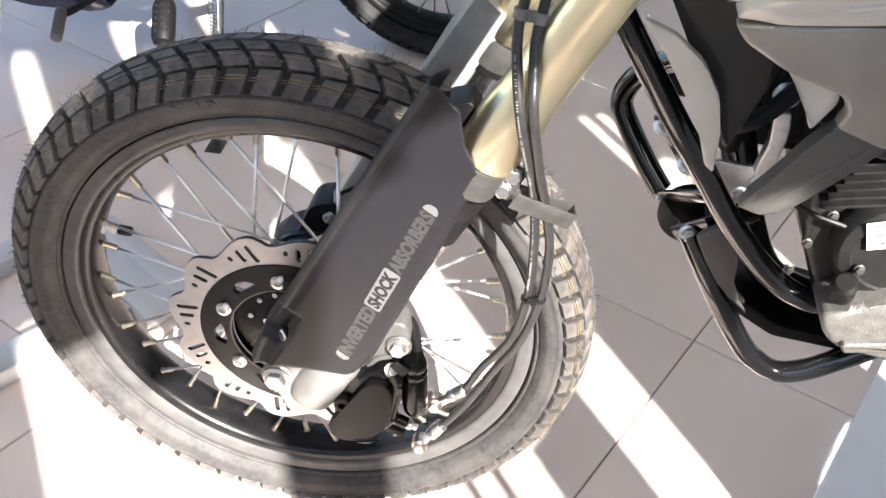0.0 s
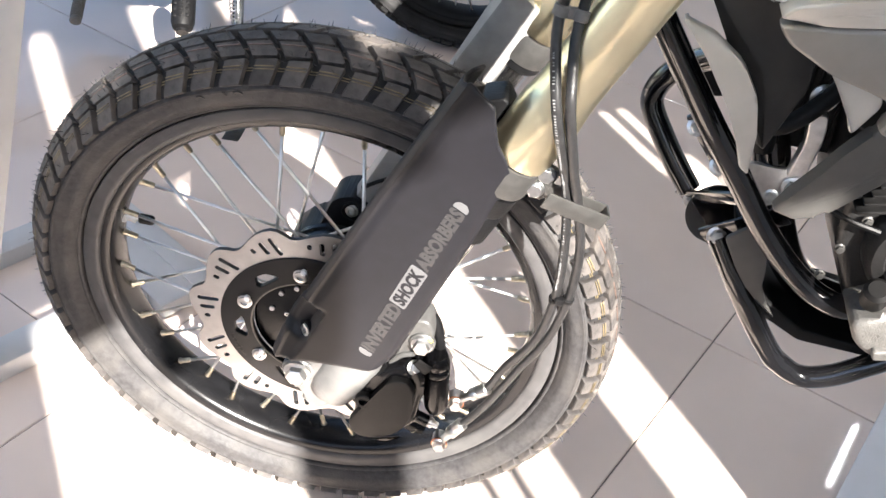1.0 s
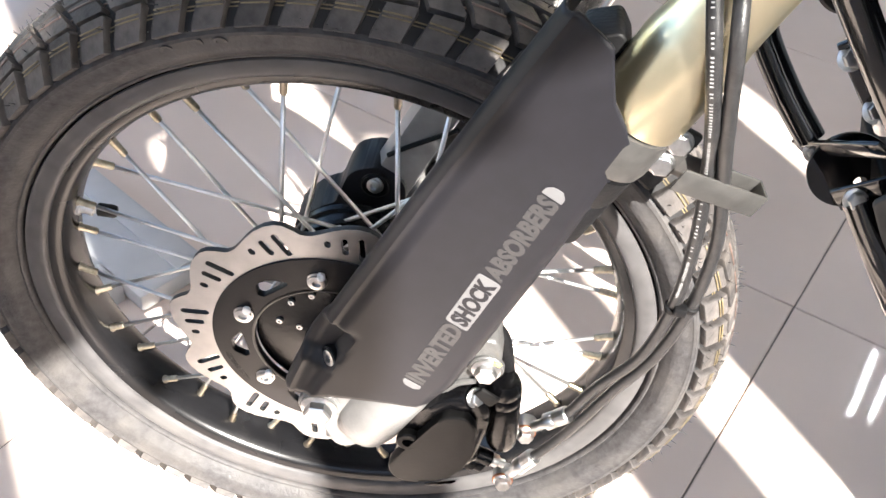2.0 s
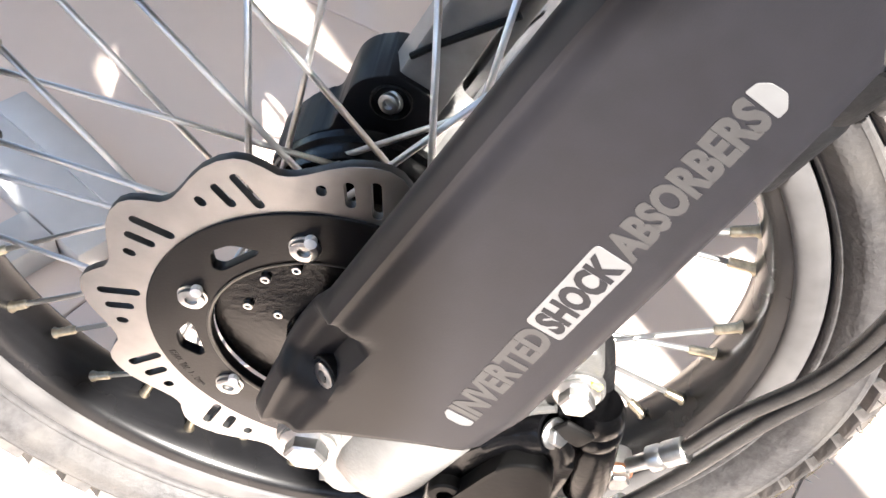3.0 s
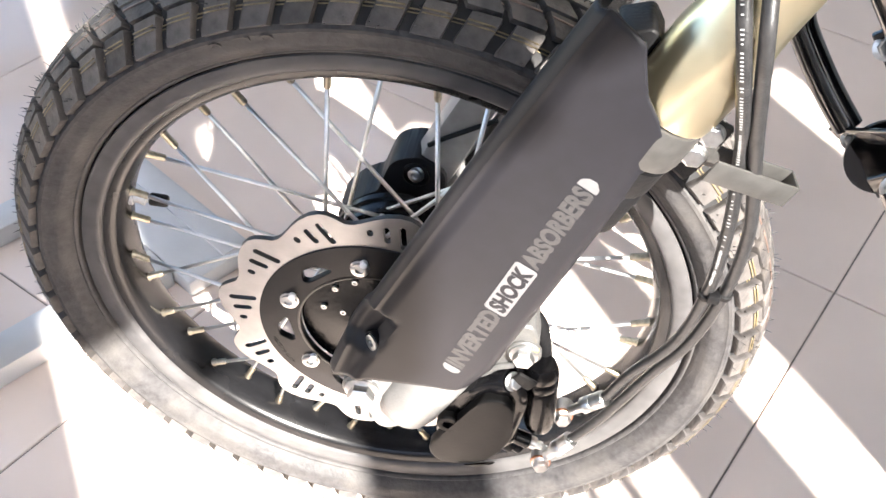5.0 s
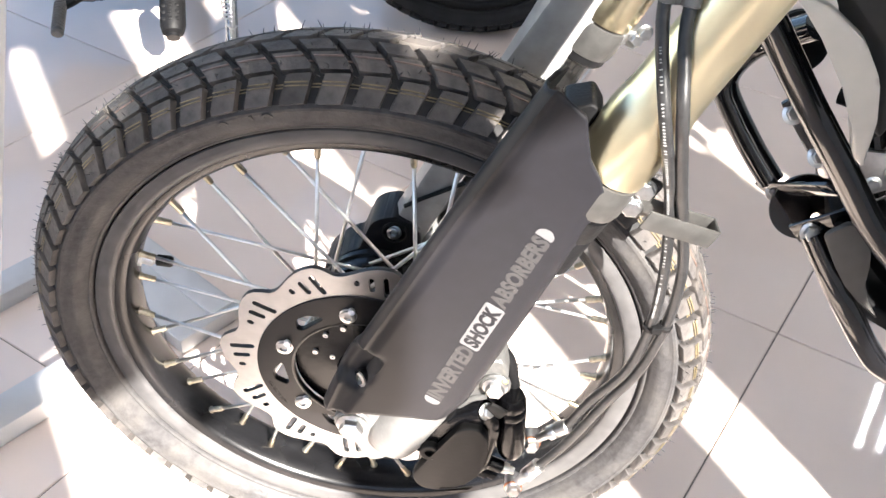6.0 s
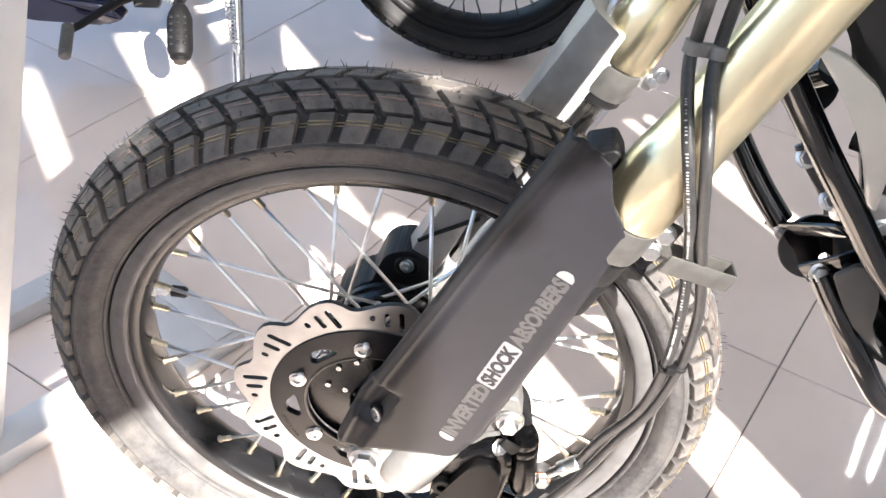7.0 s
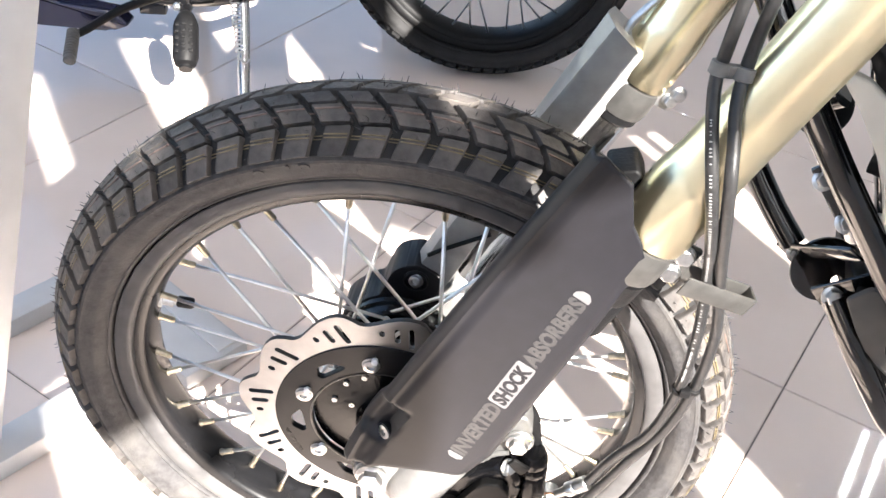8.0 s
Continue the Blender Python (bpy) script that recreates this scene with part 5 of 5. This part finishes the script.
part("hub", lathe([(0.0, -0.06), (0.035, -0.06), (0.055, -0.03), (0.03, 0.0), (0.055, 0.03), (0.03, 0.06), (0.0, 0.06)], 40), M_GLOSS, bike_2, "black rear hub", at=RW)
for k in range(36):
    th = radians(4 + 10 * k)
    side, turn = [(1, 1), (-1, 1), (1, -1), (-1, -1)][k % 4]
    ha = th + turn * radians(50)
    a = Vector((0.2262 * math.cos(th), side * 0.004, 0.2262 * math.sin(th)))
    b = Vector((0.055 * math.cos(ha), side * 0.028, 0.055 * math.sin(ha)))
    part("spoke", tube([a, b], 0.0019, 6, 1, None, False), M_SPOKE, bike_2, at=RW)
part("sprocket", lathe([(0.085, -0.052), (0.098, -0.052), (0.100, -0.050), (0.098, -0.047), (0.085, -0.047)], 60, closed=True), M_CHAIN, bike_2, "steel rear sprocket", at=RW)
chain = [(0.10 * math.cos(a), -0.050, 0.10 * math.sin(a)) for a in np.linspace(radians(95), radians(-75), 14)]
part("chain", tube([(-0.62, -0.050, 0.065), (-0.3, -0.05, 0.083)] + chain + [(-0.3, -0.05, -0.075), (-0.62, -0.050, -0.040)], 0.0075, 8, 4), M_CHAIN, bike_2, "dark oiled drive chain", at=RW)
part("swing_arm", prism(rounded([(-0.64, 0.040), (-0.62, 0.075), (0.02, 0.035), (0.04, -0.02), (0.0, -0.03)], 0.01), -0.105, -0.080, 0.005), M_GLOSS, bike_2, "black swing arm", at=RW)
part("engine", prism(rounded([(-0.98, 0.235), (-0.92, 0.55), (-0.50, 0.58), (-0.34, 0.36), (-0.40, 0.250), (-0.62, 0.222)], 0.03), 1.06, 1.36, 0.02), M_ENGINE, bike_2, "black engine")
part("belly_fairing", prism(rounded([(-1.20, 0.300), (-1.00, 0.190), (-0.80, 0.160), (-0.665, 0.163), (-0.628, 0.176), (-0.650, 0.200), (-0.760, 0.210), (-1.00, 0.300)], 0.008), 0.945, 0.985, 0.005), M_BODY_BLUE, bike_2, "dark blue belly fairing")
part("frame_rail", tube([(-1.10, 1.02, 0.30), (-0.70, 1.00, 0.226), (-0.45, 1.00, 0.232), (-0.25, 1.08, 0.30)], 0.016, 12, 6), M_GLOSS, bike_2, "black frame rail")
part("seat", prism(rounded([(-0.60, 0.75), (-0.10, 0.80), (0.15, 0.84), (0.10, 0.74), (-0.55, 0.66)], 0.03), 1.12, 1.36, 0.02), M_BLACKPLASTIC, bike_2, "black seat")
part("fuel_tank", prism(rounded([(-1.05, 0.72), (-0.95, 0.90), (-0.70, 0.92), (-0.55, 0.76), (-0.60, 0.62), (-1.0, 0.62)], 0.04), 1.09, 1.39, 0.03), M_BODY_BLUE, bike_2, "dark blue fuel tank")
part("foot_bracket", box((0.050, 0.045, 0.030), Matrix.Translation((-0.600, 1.010, 0.198)) @ Matrix.Rotation(radians(8), 4, "Z"), 0.004), M_GLOSS, bike_2, "black box section")
lever = part("shift_lever", tube([(-0.560, 0.985, 0.232), (-0.640, 0.955, 0.205), (-0.700, 0.925, 0.172), (-0.722, 0.912, 0.163)], lambda u: 0.0085 - 0.0015 * u, 12, 6), M_DARKGREY, bike_2, "grey gear shift lever")
pa, pb = Vector((-0.7215, 0.915, 0.170)), Vector((-0.7035, 0.842, 0.146))
ribs = []
for k in range(12):
    y = k * 0.0066
    ribs += [(0.0095, y), (0.0118, y + 0.0012), (0.0118, y + 0.0038), (0.0095, y + 0.005)]
part("lever_rubber", turned(pa, pb, [(0.006, -0.002)] + ribs[:40] + [(0.0112, 0.067), (0.0112, 0.074), (0.0080, 0.077)], 20), M_CLIP, lever, "ribbed grey rubber")
peg = part("foot_peg", turned((-0.523, 0.962, 0.208), (-0.501, 0.872, 0.146), [(0.010, 0), (0.014, 0.004), (0.021, 0.020), (0.023, 0.030), (0.023, 0.092), (0.019, 0.106), (0.012, 0.110), (0.012, 0.116)], 24), M_BLACKPLASTIC, bike_2, "black rubber foot peg with studs")
pd = (Vector((-0.501, 0.872, 0.146)) - Vector((-0.523, 0.962, 0.208))).normalized()
pu = (Vector((0, -0.35, 1)) - pd * pd.dot(Vector((0, -0.35, 1)))).normalized()
pw = pd.cross(pu)
for i in range(5):
    for j in (-1, 0, 1):
        o = Vector((-0.523, 0.962, 0.208)) + pd * (0.034 + 0.0135 * i) + (pu * math.cos(0.55 * j) + pw * math.sin(0.55 * j)) * 0.0225
        m = Matrix((pw, pd, pu)).transposed().to_4x4()
        m.translation = o
        part("stud", box((0.008, 0.007, 0.004), m, 0.0012), M_BLACKPLASTIC, peg)
part("peg_hinge", box((0.030, 0.030, 0.035), Matrix.Translation((-0.532, 0.985, 0.220)), 0.006), M_GLOSS, peg)
bolt(peg, (-0.542, 0.968, 0.215), (-0.3, -1, 0.4), 0.006, 0.006, 1.3, name="peg_bolt")
stand_2 = part("side_stand", tube([(-0.435, 1.030, 0.245), (-0.424, 0.985, 0.190), (-0.405, 0.905, 0.105), (-0.372, 0.775, 0.018)], lambda u: 0.0135 - 0.003 * u, 14, 6), M_CHROME, bike_2, "bright metal side stand")
part("stand_foot", box((0.034, 0.050, 0.010), Matrix.Translation((-0.367, 0.752, 0.006)), 0.003), M_PLATE, stand_2, "flat steel foot")
coil = []
sa, sb = Vector((-0.436, 1.000, 0.235)), Vector((-0.409, 0.932, 0.150))
sd = (sb - sa).normalized()
su = sd.orthogonal().normalized()
sw = sd.cross(su)
for k in range(150):
    a = 2 * math.pi * k / 10
    coil.append(sa + (sb - sa) * (k / 149) + (su * math.cos(a) + sw * math.sin(a)) * 0.0075 + Vector((-0.004, -0.012, 0.010)))
part("stand_spring", tube(coil, 0.0016, 6, 1, None, False), M_ZINC, stand_2, "coiled zinc return spring")
part("spring_hook", tube([coil[-1], coil[-1] + sd * 0.010, coil[-1] + sd * 0.020 + Vector((0.008, 0.004, 0)), coil[-1] + sd * 0.014 + Vector((0.016, 0.008, 0))], 0.0018, 6, 5), M_ZINC, stand_2)

# --- display stand beside the wheel: leaning post on a base of flat rails
stand = thing("display_stand", Matrix.Translation((-0.49, 0.075, 0)), "white metal display stand with a leaning post and floor rails", "stand")
ux, uy = Vector((0.59, 0.81, 0)).normalized(), Vector((-0.81, 0.59, 0)).normalized()
RAIL = Matrix((ux, uy, Vector((0, 0, 1)))).transposed().to_4x4()


def rail(name, lo, hi, off, width, high):
    m = RAIL.copy()
    return part(name, box((hi - lo, width, high), m @ Matrix.Translation(((lo + hi) / 2, off, high / 2)), 0.003), M_STAND, stand)


rail("base_rail", -0.55, 0.236, 0.004, 0.054, 0.030)
rail("base_rail", -0.55, 0.236, 0.222, 0.048, 0.030)
end_rail = part("end_rail", box((0.104, 0.262, 0.026), RAIL @ Matrix.Translation((0.290, 0.075, 0.013)), 0.004), M_STAND, stand)
part("end_fold", box((0.038, 0.244, 0.004), RAIL @ Matrix.Translation((0.318, 0.075, 0.0275)), 0.0015), M_STAND, end_rail, "raised fold of the rail")
pd = Vector((0.20, 0.17, 0.965)).normalized()
px_ = (ux - pd * ux.dot(pd)).normalized()
PM = Matrix((px_, pd.cross(px_), pd)).transposed().to_4x4()
part("post", box((0.045, 0.045, 1.45), Matrix.Translation((-0.030, 0.002, 0.028)) @ PM @ Matrix.Translation((0, 0.0, 0.725)), 0.003), M_STAND, stand, "white square leaning post")

# --- white base plate lying on the tiles beside the engine
base = part("base_plate", box((0.50, 0.72, 0.012), GRID @ Matrix.Translation((0.505, 0.10, 0.006)), 0.003), M_BOARD, None, "")
tagged(base, "flat white metal base plate lying on the tiles", "plate")

# --- floor tiles
tile_bm = box((TILE - 0.0022, TILE - 0.0022, 0.010), Matrix.Translation((0, 0, -0.005)), 0.0012, None, 1)
tile_mesh = bpy.data.meshes.new("tile")
tile_bm.to_mesh(tile_bm and tile_mesh)
tile_bm.free()
tile_mesh.materials.append(M_TILE)
for i in range(-5, 3):
    for j in range(-5, 5):
        ob = new("tile", tile_mesh)
        ob.parent = floor
        ob.matrix_basis = Matrix.Translation(((i + 0.5) * TILE, (j + 0.5) * TILE, 0.0)) @ Matrix.Rotation(math.pi / 2 * ((i * 7 + j * 3) % 4), 4, "Z")
